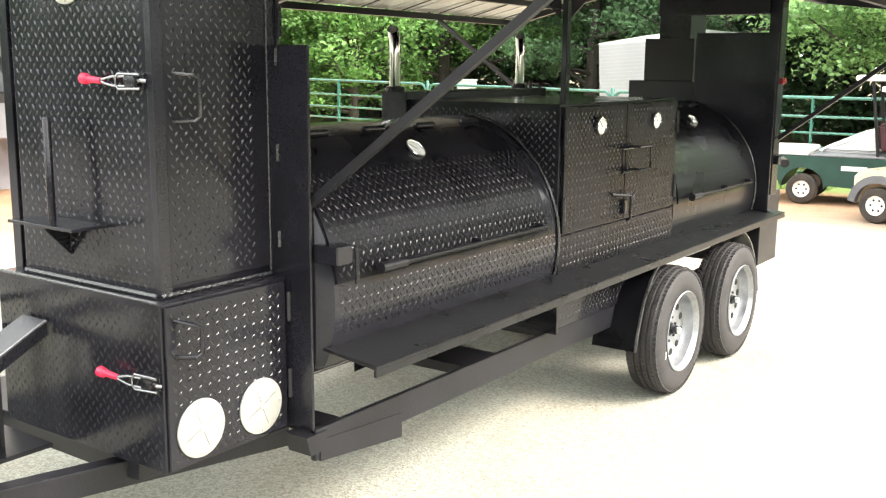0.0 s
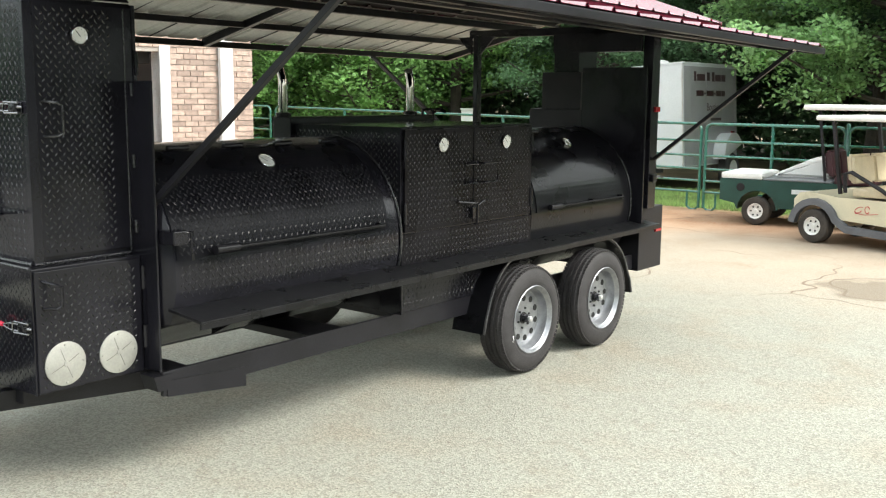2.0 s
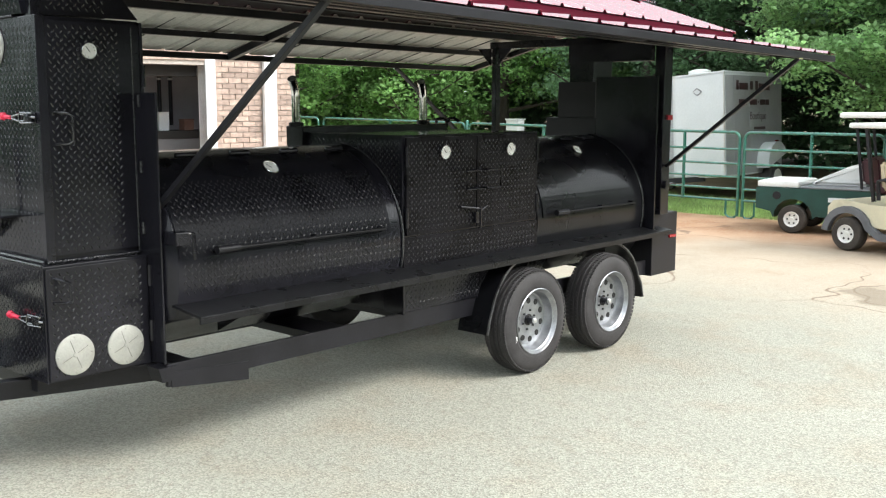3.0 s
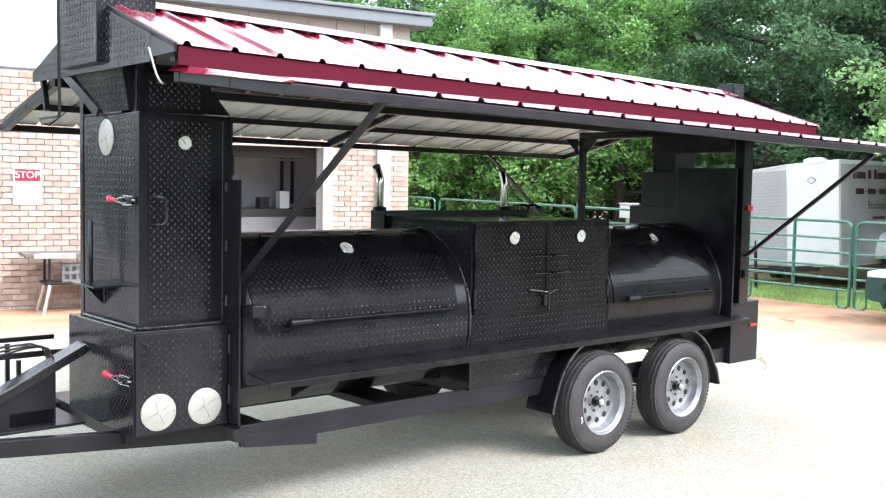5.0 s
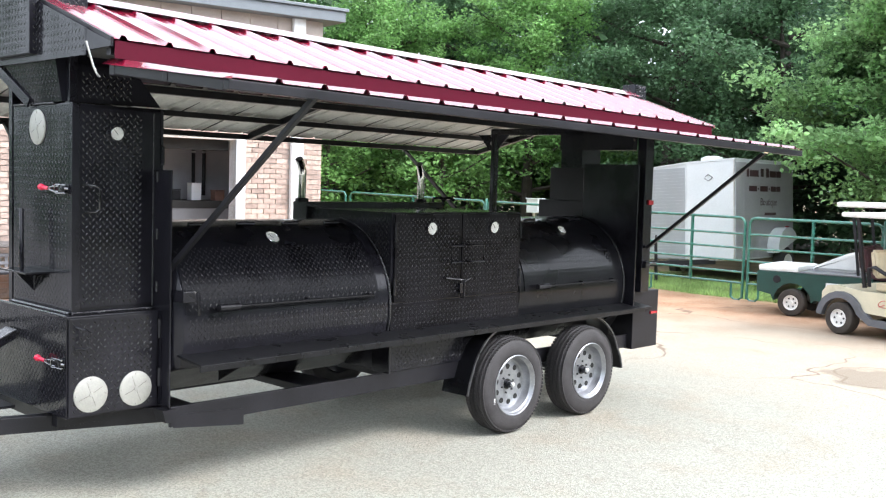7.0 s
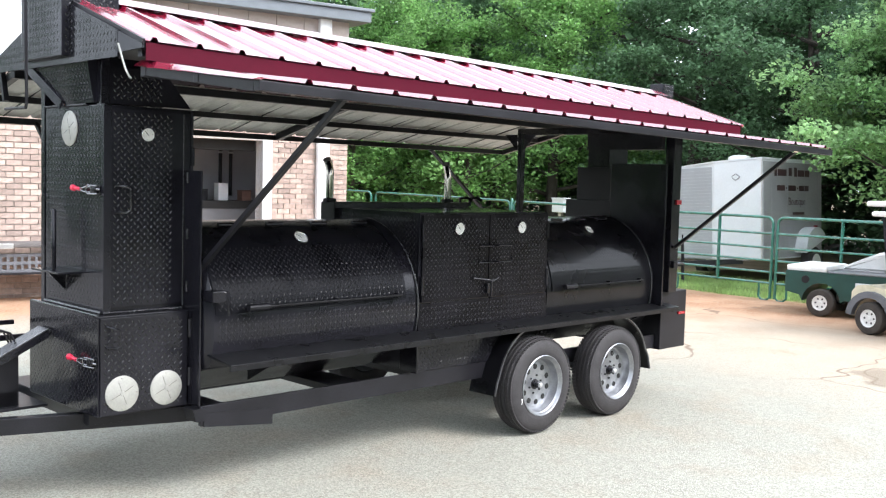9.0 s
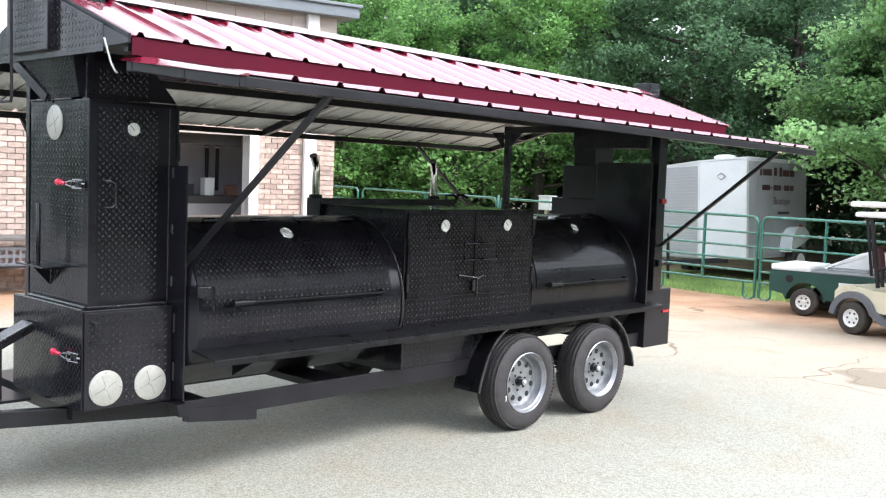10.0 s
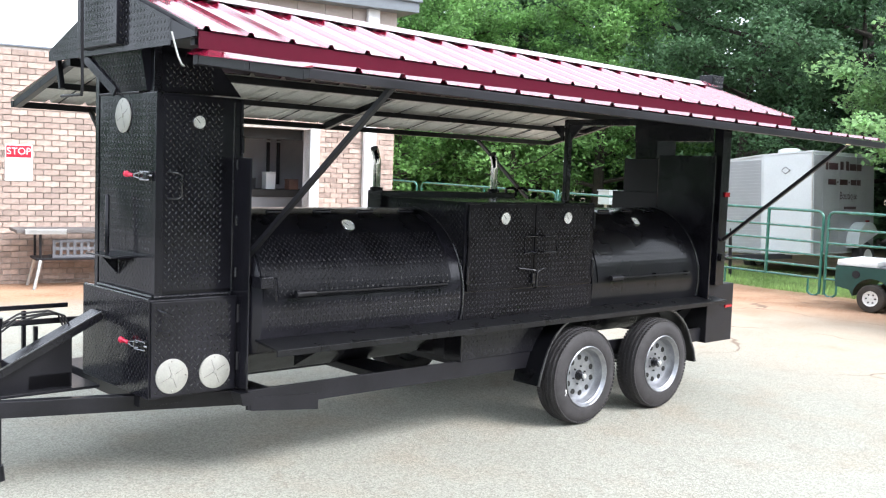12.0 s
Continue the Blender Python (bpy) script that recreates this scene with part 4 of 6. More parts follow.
hexa(bm, [(1.68, 0.68, 2.1), (1.95, 0.68, 2.1), (1.95, 0.9, 2.1), (1.68, 0.9, 2.1), (2.6, 0.72, 2.42), (2.76, 0.72, 2.32), (2.76, 0.9, 2.32), (2.6, 0.9, 2.42)])
flue = part("flue", bm, BLACK, smoker, "square black sheet-metal flue")
diamond_box("chimney", 2.6, 2.78, 0.78, 0.92, 2.3, 2.7, ("front", "left"), "square black tread-plate chimney", flue)
part("header", bx(B(), 1.66, 1.72, 0.16, 0.9, 2.06, 2.2, 0.004), BLACK, smoker)
part("header", bx(B(), 1.78, 1.84, 0.11, 1.8, 2.201, 2.26, 0.003), BLACK, smoker)

# Roof: two ribbed crimson slopes over a tube frame, with a hinged awning along each side.
YC = 0.78  # from here on the roof's middle line
RX0, RX1, EY, EZ, RZ = -3.03, 2.49, -0.1, 2.335, 2.632
SLOPE = -0.0145
AWL, AWR = -2.97, 2.36


def ribbed(bm, x0, x1, p_low, p_high, spacing=0.2395, thick=0.0015, first=0.034):
    """Ribbed sheet: the profile runs along x, the ribs from the low edge (y, z) to the high one."""
    (y0, z0), (y1, z1) = p_low, p_high
    prof, x = [(x0, 0)], x0 + first
    while x < x1 - 0.01:
        for dx, dz in ((0, 0), (0.012, 0.019), (0.032, 0.019), (0.044, 0), (0.1, 0.0), (0.106, 0.0015), (0.114, 0.0015), (0.12, 0), (0.17, 0), (0.176, 0.0015), (0.184, 0.0015), (0.19, 0)):
            if x + dx < x1:
                prof.append((x + dx, dz))
        x += spacing
    prof.append((x1, 0))
    top = [[bm.verts.new((x, y, z + dz + SLOPE * x)) for x, dz in prof] for y, z in ((y0, z0), (y1, z1))]
    low = [[bm.verts.new((x, y, z + dz - thick + SLOPE * x)) for x, dz in prof] for y, z in ((y0, z0), (y1, z1))]
    for i in range(len(prof) - 1):
        bm.faces.new((top[0][i], top[0][i + 1], top[1][i + 1], top[1][i]))
        bm.faces.new((low[0][i + 1], low[0][i], low[1][i], low[1][i + 1]))
        for k in (0, 1):
            bm.faces.new((top[k][i], top[k][i + 1], low[k][i + 1], low[k][i]))
    return bm


def roof_side(s):
    """s = -1: the side with the work shelf; s = 1: the other."""
    def yy(y):
        return y if s < 0 else 2 * YC - y

    sheet = part("roof_slope", ribbed(B(), RX0, RX1, (yy(EY), EZ), (yy(YC), RZ)), RED, smoker, "ribbed crimson sheet-metal roof slope")
    f0, f1 = sorted((yy(EY + 0.012), yy(EY + 0.018)))
    if s < 0:
        part("fascia", hexa_x(B(), RX0 + 0.02, RX1 - 0.02, f0, f1, EZ - 0.088, EZ - 0.006), REDSHADE, sheet, "crimson eave fascia, its shade put into the colour")
    lining = B()
    hexa(lining, [(RX0 + 0.03, yy(EY + 0.03), EZ - 0.014 + SLOPE * RX0), (RX1 - 0.03, yy(EY + 0.03), EZ - 0.014 + SLOPE * RX1), (RX1 - 0.03, yy(YC - 0.005), RZ - 0.018 + SLOPE * RX1), (RX0 + 0.03, yy(YC - 0.005), RZ - 0.018 + SLOPE * RX0),
                  (RX0 + 0.03, yy(EY + 0.03), EZ - 0.01 + SLOPE * RX0), (RX1 - 0.03, yy(EY + 0.03), EZ - 0.01 + SLOPE * RX1), (RX1 - 0.03, yy(YC - 0.005), RZ - 0.014 + SLOPE * RX1), (RX0 + 0.03, yy(YC - 0.005), RZ - 0.014 + SLOPE * RX0)])
    part("roof_lining", lining, ROOFUNDER, sheet, "dull grey underside")
    for y, z in ((EY + 0.05, EZ - 0.03) if s < 0 else (EY + 0.25, EZ + 0.055), (YC - 0.08, RZ - 0.05)):
        part("purlin", hexa_x(B(), RX0 + 0.02, RX1 - 0.02, *sorted((yy(y), yy(y + 0.04))), z - 0.04, z - 0.008), SATIN, sheet)
    for x in np.linspace(RX0 + 0.12, RX1 - 0.05, 5):
        part("rafter", bar(B(), (x, yy(EY + 0.06), EZ - 0.05 + SLOPE * x) if s < 0 else (x, yy(EY + 0.25), EZ + 0.035 + SLOPE * x), (x, yy(YC), RZ - 0.06 + SLOPE * x), 0.04), SATIN, sheet)
    # The awning.
    hy, hz, oy, oz = 0.04, 2.207, -0.95, 2.098
    if s > 0:
        hz, oz = 2.3, 2.075
    k = (lambda x: -0.0137 * x) if s < 0 else (lambda x: -0.005 * x)
    skin = ribbed(B(), AWL, AWR, (yy(oy), oz + 0.03), (yy(hy), hz + 0.03), 0.247, first=0.226)
    for v in skin.verts:
        v.co.z += k(v.co.x) - SLOPE * v.co.x
    aw = part("awning", skin, RED if s < 0 else UNDER, smoker, "hinged awning panel of ribbed crimson sheet, propped open" if s < 0 else "hinged awning panel, white beneath, propped open")
    for y, z, w in ((oy + 0.025, oz, 0.042), ((oy + hy) / 2, (oz + hz) / 2, 0.04), (hy - 0.025, hz, 0.05)):
        part("awning_rail", bar(B(), (AWL, yy(y), z + k(AWL)), (AWR, yy(y), z + k(AWR)), w), SATIN, aw)
    for x in (AWL + 0.025, -1.25, 0.55, AWR - 0.025) if s < 0 else (AWL + 0.025, -0.45, AWR - 0.025):
        part("awning_rib", bar(B(), (x, yy(oy + 0.05), oz + k(x)), (x, yy(hy - 0.05), hz + k(x)), 0.045), SATIN, aw)
    if s < 0:
        # Folded edge trim along the sheet's front end.
        e = [(AWL - 0.034, hy, hz + 0.024 + k(AWL)), (AWL + 0.012, hy, hz + 0.024 + k(AWL)), (AWL + 0.012, oy, oz + 0.022 + k(AWL)), (AWL - 0.034, oy, oz + 0.022 + k(AWL))]
        hexa(trim := B(), e + [(AWL - 0.026, hy, hz + 0.032 + k(AWL)), (AWL + 0.012, hy, hz + 0.058 + k(AWL)), (AWL + 0.012, oy, oz + 0.036 + k(AWL)), (AWL - 0.026, oy, oz + 0.027 + k(AWL))])
        part("edge_trim", trim, RED, aw, "folded crimson edge trim")
        under = B()
        hexa(under, [(AWL + 0.03, oy + 0.03, oz + 0.02 + k(AWL)), (AWR - 0.03, oy + 0.03, oz + 0.02 + k(AWR)), (AWR - 0.03, hy - 0.03, hz + 0.02 + k(AWR)), (AWL + 0.03, hy - 0.03, hz + 0.02 + k(AWL)),
                     (AWL + 0.03, oy + 0.03, oz + 0.024 + k(AWL)), (AWR - 0.03, oy + 0.03, oz + 0.024 + k(AWR)), (AWR - 0.03, hy - 0.03, hz + 0.024 + k(AWR)), (AWL + 0.03, hy - 0.03, hz + 0.024 + k(AWL))])
        part("awning_lining", under, ROOFUNDER, aw, "dull grey underside")
    else:
        top = ribbed(B(), AWL, AWR, (yy(oy), oz + 0.036), (yy(hy), hz + 0.036), 0.247, first=0.226)
        for v in top.verts:
            v.co.z += k(v.co.x) - SLOPE * v.co.x
        part("awning_skin", top, RED, aw, "crimson upper side")
        for i in range(12):
            x = AWL + 0.3 + i * 0.44
            part("sheet_seam", bar(B(), (x, yy(oy + 0.05), oz + 0.026 + k(x)), (x, yy(hy - 0.05), hz + 0.026 + k(x)), 0.008, 0.006), SATIN, aw)
    # Braces that prop it open.
    ends = (((-2.5, oy + 0.02, oz + 0.004 + k(-2.5)), (-2.498, 0.32, 1.228)), ((1.76, oy + 0.02, oz - 0.02 + k(1.8)), (1.84, 0.1, 1.27)))
    for i, (p, q) in enumerate(ends):
        if s > 0:
            p, q = ((-2.44, p[1], p[2]), (-2.6, 0.36, 1.25)) if i == 0 else ((1.34, p[1], p[2]), (1.1, 0.14, 1.4))
        p, q = (p[0], yy(p[1]), p[2]), (q[0], yy(q[1]), q[2])
        w = 0.026
        brace = part("awning_brace", bar(B(), p, q, w), SATIN, smoker, "square black steel awning brace")
        part("pivot_bolt", lathe(B(), [(-0.035, 0.011), (0.035, 0.011)], p, "x", 10), CHROME, brace)


def hexa_x(bm, x0, x1, y0, y1, z0, z1):
    """A board along x that follows the roof's slight fall."""
    hexa(bm, [(x0, y0, z0 + SLOPE * x0), (x1, y0, z0 + SLOPE * x1), (x1, y1, z0 + SLOPE * x1), (x0, y1, z0 + SLOPE * x0),
              (x0, y0, z1 + SLOPE * x0), (x1, y0, z1 + SLOPE * x1), (x1, y1, z1 + SLOPE * x1), (x0, y1, z1 + SLOPE * x0)])
    return bm


roof_side(-1)
roof_side(1)
bm = B()
prism(bm, [(RX0 - 0.01, YC - 0.14, RZ - 0.022 + SLOPE * RX0), (RX0 - 0.01, YC, RZ + 0.034 + SLOPE * RX0), (RX0 - 0.01, YC + 0.14, RZ - 0.022 + SLOPE * RX0), (RX0 - 0.01, YC, RZ + 0.026 + SLOPE * RX0)], (RX1 - RX0 + 0.02, 0, SLOPE * (RX1 - RX0)))
part("ridge_cap", bm, RED, smoker, "folded crimson ridge cap")
for xe in (RX0, RX1):
    for s in (-1, 1):
        y = EY if s < 0 else 2 * YC - EY
        part("rake_trim", bar(B(), (xe, y, EZ - 0.005 + SLOPE * xe), (xe, YC, RZ - 0.005 + SLOPE * xe), 0.014, 0.022), SATIN if xe < 0 else RED, smoker)

# Front gable: tread-plate infill, smoke duct and its funnel over the cabinet.
GX, GY = -3.052, 0.11
peak = (RZ - EZ) / (YC - EY)
bm = prism(B(), [(GX, GY, 2.315), (GX, 2 * YC - EY - 0.02, 2.315), (GX, 2 * YC - EY - 0.02, EZ + 0.035), (GX, YC, RZ + 0.035), (GX, GY, EZ + 0.035 + peak * (GY - EY))], (0.012, 0, 0))
tread(bm, (GX, 2 * YC - EY - 0.04, 2.315), (0, -1, 0), (0, 0, 1), 2 * YC - EY - 0.04 - GY, 0.36, keep=lambda a, b: 2.315 + b < RZ + 0.015 - peak * abs(2 * YC - EY - 0.04 - a - YC))
part("gable_plate", bm, PLATE, smoker, "black tread-plate gable infill")
part("eave_return", prism(B(), [(GX, GY - 0.004, 2.335), (GX, GY - 0.004, EZ + 0.03 + peak * (GY - EY)), (GX + 0.02, EY + 0.01, EZ + 0.03), (GX + 0.02, EY + 0.01, 2.345)], (0.012, 0, 0)), BLACK, smoker, "plain black eave return plate")
duct = diamond_box("smoke_duct", -3.09, -2.78, 0.63, 1.13, 2.35, 3.1, ("left", "front"), "wide black tread-plate smoke duct")
bm = B()
hexa(bm, [(-2.99, 0.48, 2.115), (-2.6, 0.48, 2.115), (-2.6, 0.84, 2.115), (-2.99, 0.84, 2.115), (-3.03, 0.48, 2.348), (-2.6, 0.48, 2.348), (-2.6, 1.2, 2.348), (-3.03, 1.2, 2.348)])
tread(bm, (-2.9905, 1.2, 2.115), (0, -1, 0), (-0.04, 0, 0.233), 0.72, 0.236, keep=lambda a, b: a > 0.4 - 1.5 * b)
part("funnel", bm, PLATE, duct, "sloped black tread-plate funnel")
part("flange", bar(B(), (-3.0, 0.835, 2.115), (-3.045, 1.215, 2.352), 0.012, 0.05), BLACK, duct, "plain black funnel flange")
part("front_post", bx(B(), -2.975, -2.93, 0.43, 0.475, 2.1, 2.34, 0.003), BLACK, smoker)
part("front_post", bx(B(), -2.975, -2.93, 1.1, 1.145, 0.5, 2.34, 0.003), BLACK, smoker)
bm = prism(B(), [(-2.93, 0.44, 2.115), (-2.46, 0.44, 2.115), (-2.62, 0.44, 2.3), (-2.93, 0.44, 2.3)], (0, 0.012, 0))
tread(bm, (-2.92, 0.44, 2.12), (1, 0, 0), (0, 0, 1), 0.32, 0.17)
part("hood_plate", bm, PLATE, smoker, "black tread-plate hood end")
part("hanging_rod", sweep(B(), [(-3.3, 0.57, 2.9), (-3.3, 0.55, 2.1), (-3.3, 0.56, 2.07), (-3.3, 0.81, 2.07)], 0.008), SATIN, smoker, "bent black hanging rod", smooth=True)
part("hook_rod", sweep(B(), [(-3.14, -0.08, 2.345), (-3.155, -0.1, 2.35), (-3.12, -0.1, 2.24), (-3.1, -0.1, 2.205), (-3.085, -0.09, 2.2)], 0.0045), ZINC, smoker, "bent steel hook rod", smooth=True)
part("gable_strut", bar(B(), (-2.98, 1.62, 2.16), (-2.98, 1.68, 2.35), 0.03), SATIN, smoker)

# Sloped lid on the tongue before the fire box, its support and the tray beneath it.
guard = part("tongue_lid", prism(B(), [(-3.05, 0.87, 0.907), (-3.78, 0.87, 0.544), (-3.78, 0.87, 0.556), (-3.05, 0.87, 0.919)], (0, 0.13, 0)), BLACK, smoker, "sloped black steel lid on the tongue")
part("lid_lip", prism(B(), [(-3.05, 0.866, 0.872), (-3.78, 0.866, 0.508), (-3.78, 0.866, 0.544), (-3.05, 0.866, 0.907)], (0, 0.01, 0)), BLACK, guard)
part("lid_edge", bar(B(), (-3.052, 0.868, 0.919), (-3.78, 0.868, 0.558), 0.01, 0.006), BRIGHTEDGE, guard, "bright lid edge")
part("support_plate", prism(B(), [(-3.2, 0.9, 0.516), (-3.2, 0.9, 0.832), (-3.7, 0.9, 0.584), (-3.7, 0.9, 0.516)], (0, 0.012, 0)), SATIN, guard, "flat black support plate")
rack = part("tongue_rack", bar(B(), (-3.05, 1.16, 0.842), (-3.9, 1.16, 0.842), 0.02, 0.03), BLACK, smoker, "black bar rack on the tongue")
part("rail", bar(B(), (-3.05, 1.34, 0.9), (-3.9, 1.34, 0.9), 0.02, 0.025), BLACK, rack)
for x in (-3.3, -3.86):
    for y, z in ((1.16, 0.817), (1.34, 0.88)):
        part("post", bar(B(), (x, y, 0.49), (x, y, z), 0.022), BLACK, rack)
bm = bx(B(), -3.9, -3.06, 0.86, 1.36, 0.5, 0.515, 0.003)
part("tongue_tray", bm, SATIN, smoker, "flat black tray on the tongue")

# ---- clutter on the tongue tray ----
def tongue_clutter():
    bm = lathe(B(), [(0.0, 0.09), (0.02, 0.1), (0.16, 0.1), (0.2, 0.07), (0.22, 0.035), (0.25, 0.035)], (0, 0, 0), "z", 20)
    jug = thing("plastic_jug", "beige plastic jug standing on the black tongue tray", "jug", pose(-3.62, 1.06, 0.515))
    part("body", bm, BEIGE, jug, smooth=True)
    part("cap", lathe(B(), [(0.25, 0.038), (0.275, 0.038), (0.278, 0.03)], (0, 0, 0), "z", 16), SIGNWHITE, jug)
    burner = thing("gas_valve_set", "dark gas valve set with rubber hoses on the tongue tray", "valve", pose(-3.32, 0.97, 0.515))
    bm = bx(B(), -0.12, 0.12, -0.07, 0.07, 0.0, 0.09, 0.01)
    part("body", bm, SATIN, burner)
    for k in range(3):
        part("hose", sweep(B(), [(0.16, 0.06 + 0.05 * k, 0.3), (0.13, 0.06 + 0.05 * k, 0.37), (0.04, 0.06 + 0.05 * k, 0.405 - 0.02 * k), (-0.12, 0.05 + 0.04 * k, 0.4 - 0.03 * k), (-0.24, 0.04 + 0.04 * k, 0.34 - 0.04 * k), (-0.3, 0.04, 0.2), (-0.3, 0.02, 0.08)], 0.006), TYRE, burner, smooth=True)
    for k in range(4):
        part("fitting", lathe(B(), [(0.09, 0.014), (0.15 + 0.02 * k, 0.014), (0.152 + 0.02 * k, 0.02), (0.18 + 0.02 * k, 0.02)], (-0.1 + 0.06 * k, -0.04, 0), "z", 10), ZINC, burner, smooth=True)
    part("valve", lathe(B(), [(0.09, 0.018), (0.13, 0.018), (0.132, 0.035), (0.15, 0.035)], (0.0, 0.0, 0.0), "z", 14), REDGRIP, burner, smooth=True)


tongue_clutter()

# ---- brick building ----
WA = radians(-11)
WALL = Matrix.Translation((-0.35, 9.21, 0)) @ Matrix.Rotation(WA, 4, "Z")
# In the wall's own axes: s runs along the wall, d goes into the building, z up.
S0, S1, BRTOP, TOP = -1.7, 5.42, 3.16, 4.2
OP0, OP1, OPZ = 1.55, 3.97, 2.28
bld = thing("brick_building", "low buff-brick workshop with an open bay and pale siding above", "building", WALL)
back = B()
for a, b, z0, z1 in ((S0, OP0, 0, BRTOP), (OP1, S1, 0, BRTOP), (OP0, OP1, OPZ, BRTOP)):
    bx(back, a, b, 0.02, 0.24, z0, z1)
bx(back, S1 - 0.22, S1 - 0.02, 0.24, 6.0, 0, BRTOP)
bx(back, S0, S0 + 0.2, 0.24, 6.0, 0, BRTOP)
part("wall", back, MORTAR, bld, "brick wall with grey mortar joints")
up = B()
bx(up, S0, 0.95, 0.03, 0.24, BRTOP + 0.02, 6.2)
part("upper_wall", up, WHITESIDE, bld, "white siding above the brick")
for k in range(9):
    part("siding_rib", bx(B(), S0 + 0.3 * k, S0 + 0.3 * k + 0.02, 0.015, 0.03, BRTOP + 0.03, 6.2, 0.003), WHITESIDE, bld)
x = 0.95
while x < S1:
    part("siding_panel", bx(B(), x + 0.004, min(x + 0.46, S1) - 0.004, 0.02, 0.24, BRTOP + 0.02, TOP, 0.004), SIDING, bld, "grey-pink siding panel")
    x += 0.46
part("side_siding", bx(B(), S1 - 0.2, S1, 0.241, 6.0, BRTOP + 0.02, TOP), SIDING, bld, "grey-pink siding")
part("ledge", bx(B(), S0, S1, 0.0, 0.05, BRTOP - 0.005, BRTOP + 0.02, 0.003), FASCIA, bld)
bm = bx(B(), 0.9, S1 + 0.25, -0.25, 6.2, TOP, TOP + 0.16, 0.01)
bx(bm, 0.9, S1 + 0.29, -0.29, 6.25, TOP + 0.162, TOP + 0.21, 0.01)
part("roof_edge", bm, FASCIA, bld, "slate-grey metal roof edge")
for a, b in ((OP1 + 0.0, OP1 + 0.15), (OP0 - 0.15, OP0)):
    part("bay_jamb", bx(B(), a, b, -0.02, 0.26, 0, OPZ + 0.08, 0.006), TRIM, bld, "white bay jamb")
part("downpipe", bx(B(), 4.86, 5.06, -0.09, -0.002, 0.05, TOP, 0.012), TRIM, bld, "broad white downpipe")
# Inside the bay.
room = B()
bx(room, OP0 - 0.5, OP1 + 0.8, 1.75, 1.85, 0, 2.9)
bx(room, OP0 - 0.6, OP0 - 0.5, 0.26, 1.85, 0, 2.9)
bx(room, OP1 + 0.8, OP1 + 0.9, 0.26, 1.85, 0, 2.9)
part("bay_wall", room, PLASTER, bld, "grey inner wall of the bay")
# Ceiling and header carry the bay's shade in their colour.
part("bay_ceiling", bx(B(), OP0 - 0.6, OP1 + 0.9, 0.26, 1.85, 2.3, 2.36), BAYSHADE, bld, "bay ceiling, the room's shade put into its near-black colour")
part("bay_header", bx(B(), OP0, OP1, 0.3, 0.5, 2.12, 2.5, 0.01), BAYSHADE, bld, "header slab, the bay's shade put into its near-black colour")


def bricks():
    def loz(w, h):
        bm = bx(B(), 0, w, 0, 0.02, 0, h, 0.003)
        me = bpy.data.meshes.new("brick")
        bmesh.ops.recalc_face_normals(bm, faces=bm.faces)
        bm.to_mesh(me), bm.free()
        me.materials.append(BRICK)
        return me

    whole, half, upright = loz(0.193, 0.068), loz(0.0915, 0.068), loz(0.068, 0.193)
    field_v, field_f, count = [], [], 0

    def lay(s, z, w, h, me):
        nonlocal count
        wall_part = bld_wall
        near = -0.7 < s < 0.95 and 0.4 < z < 2.75
        if near and count < 300:
            count += 1
            j = 0.003 * math.sin(91 * s + 57 * z)
            link("brick", me, None, wall_part, m=Matrix.Translation((s, j - 0.002, z)))
        else:
            b = len(field_v)
            j = 0.003 * math.sin(91 * s + 57 * z)
            for dy in (j, 0.02):
                field_v.extend([(s, dy, z), (s + w, dy, z), (s + w, dy, z + h), (s, dy, z + h)])
            field_f.extend([(b, b + 1, b + 2, b + 3), (b, b + 4, b + 5, b + 1), (b + 1, b + 5, b + 6, b + 2), (b + 2, b + 6, b + 7, b + 3), (b + 3, b + 7, b + 4, b)])

    bld_wall = [o for o in bld.children if o.name.startswith("wall")][0]
    z, row = 0.004, 0
    while z < BRTOP - 0.06:
        soldier = 2.27 < z < 2.32
        h = 0.193 if soldier else 0.068
        runs = [(-1.6, OP0 - 0.16), (OP1 + 0.16, 4.855), (5.065, S1)] if z < OPZ + 0.05 else [(-1.6, S1)]
        for a, b in runs:
            s = a
            if row % 2 and not soldier:
                lay(s, z, 0.0915, h, half)
                s += 0.1015
            step, w, me = (0.078, 0.068, upright) if soldier else (0.203, 0.193, whole)
            while s + w <= b + 1e-6:
                lay(s, z, w, h, me)
                s += step
            if b - s > 0.03:
                b0 = len(field_v)
                for dy in (0.0, 0.02):
                    field_v.extend([(s, dy, z), (b, dy, z), (b, dy, z + h), (s, dy, z + h)])
                field_f.extend([(b0, b0 + 1, b0 + 2, b0 + 3), (b0 + 1, b0 + 5, b0 + 6, b0 + 2), (b0 + 2, b0 + 6, b0 + 7, b0 + 3)])
        z += h + 0.01
        row += 1
    raw("brickwork", field_v, field_f, BRICKS, bld_wall, kind="stuff")


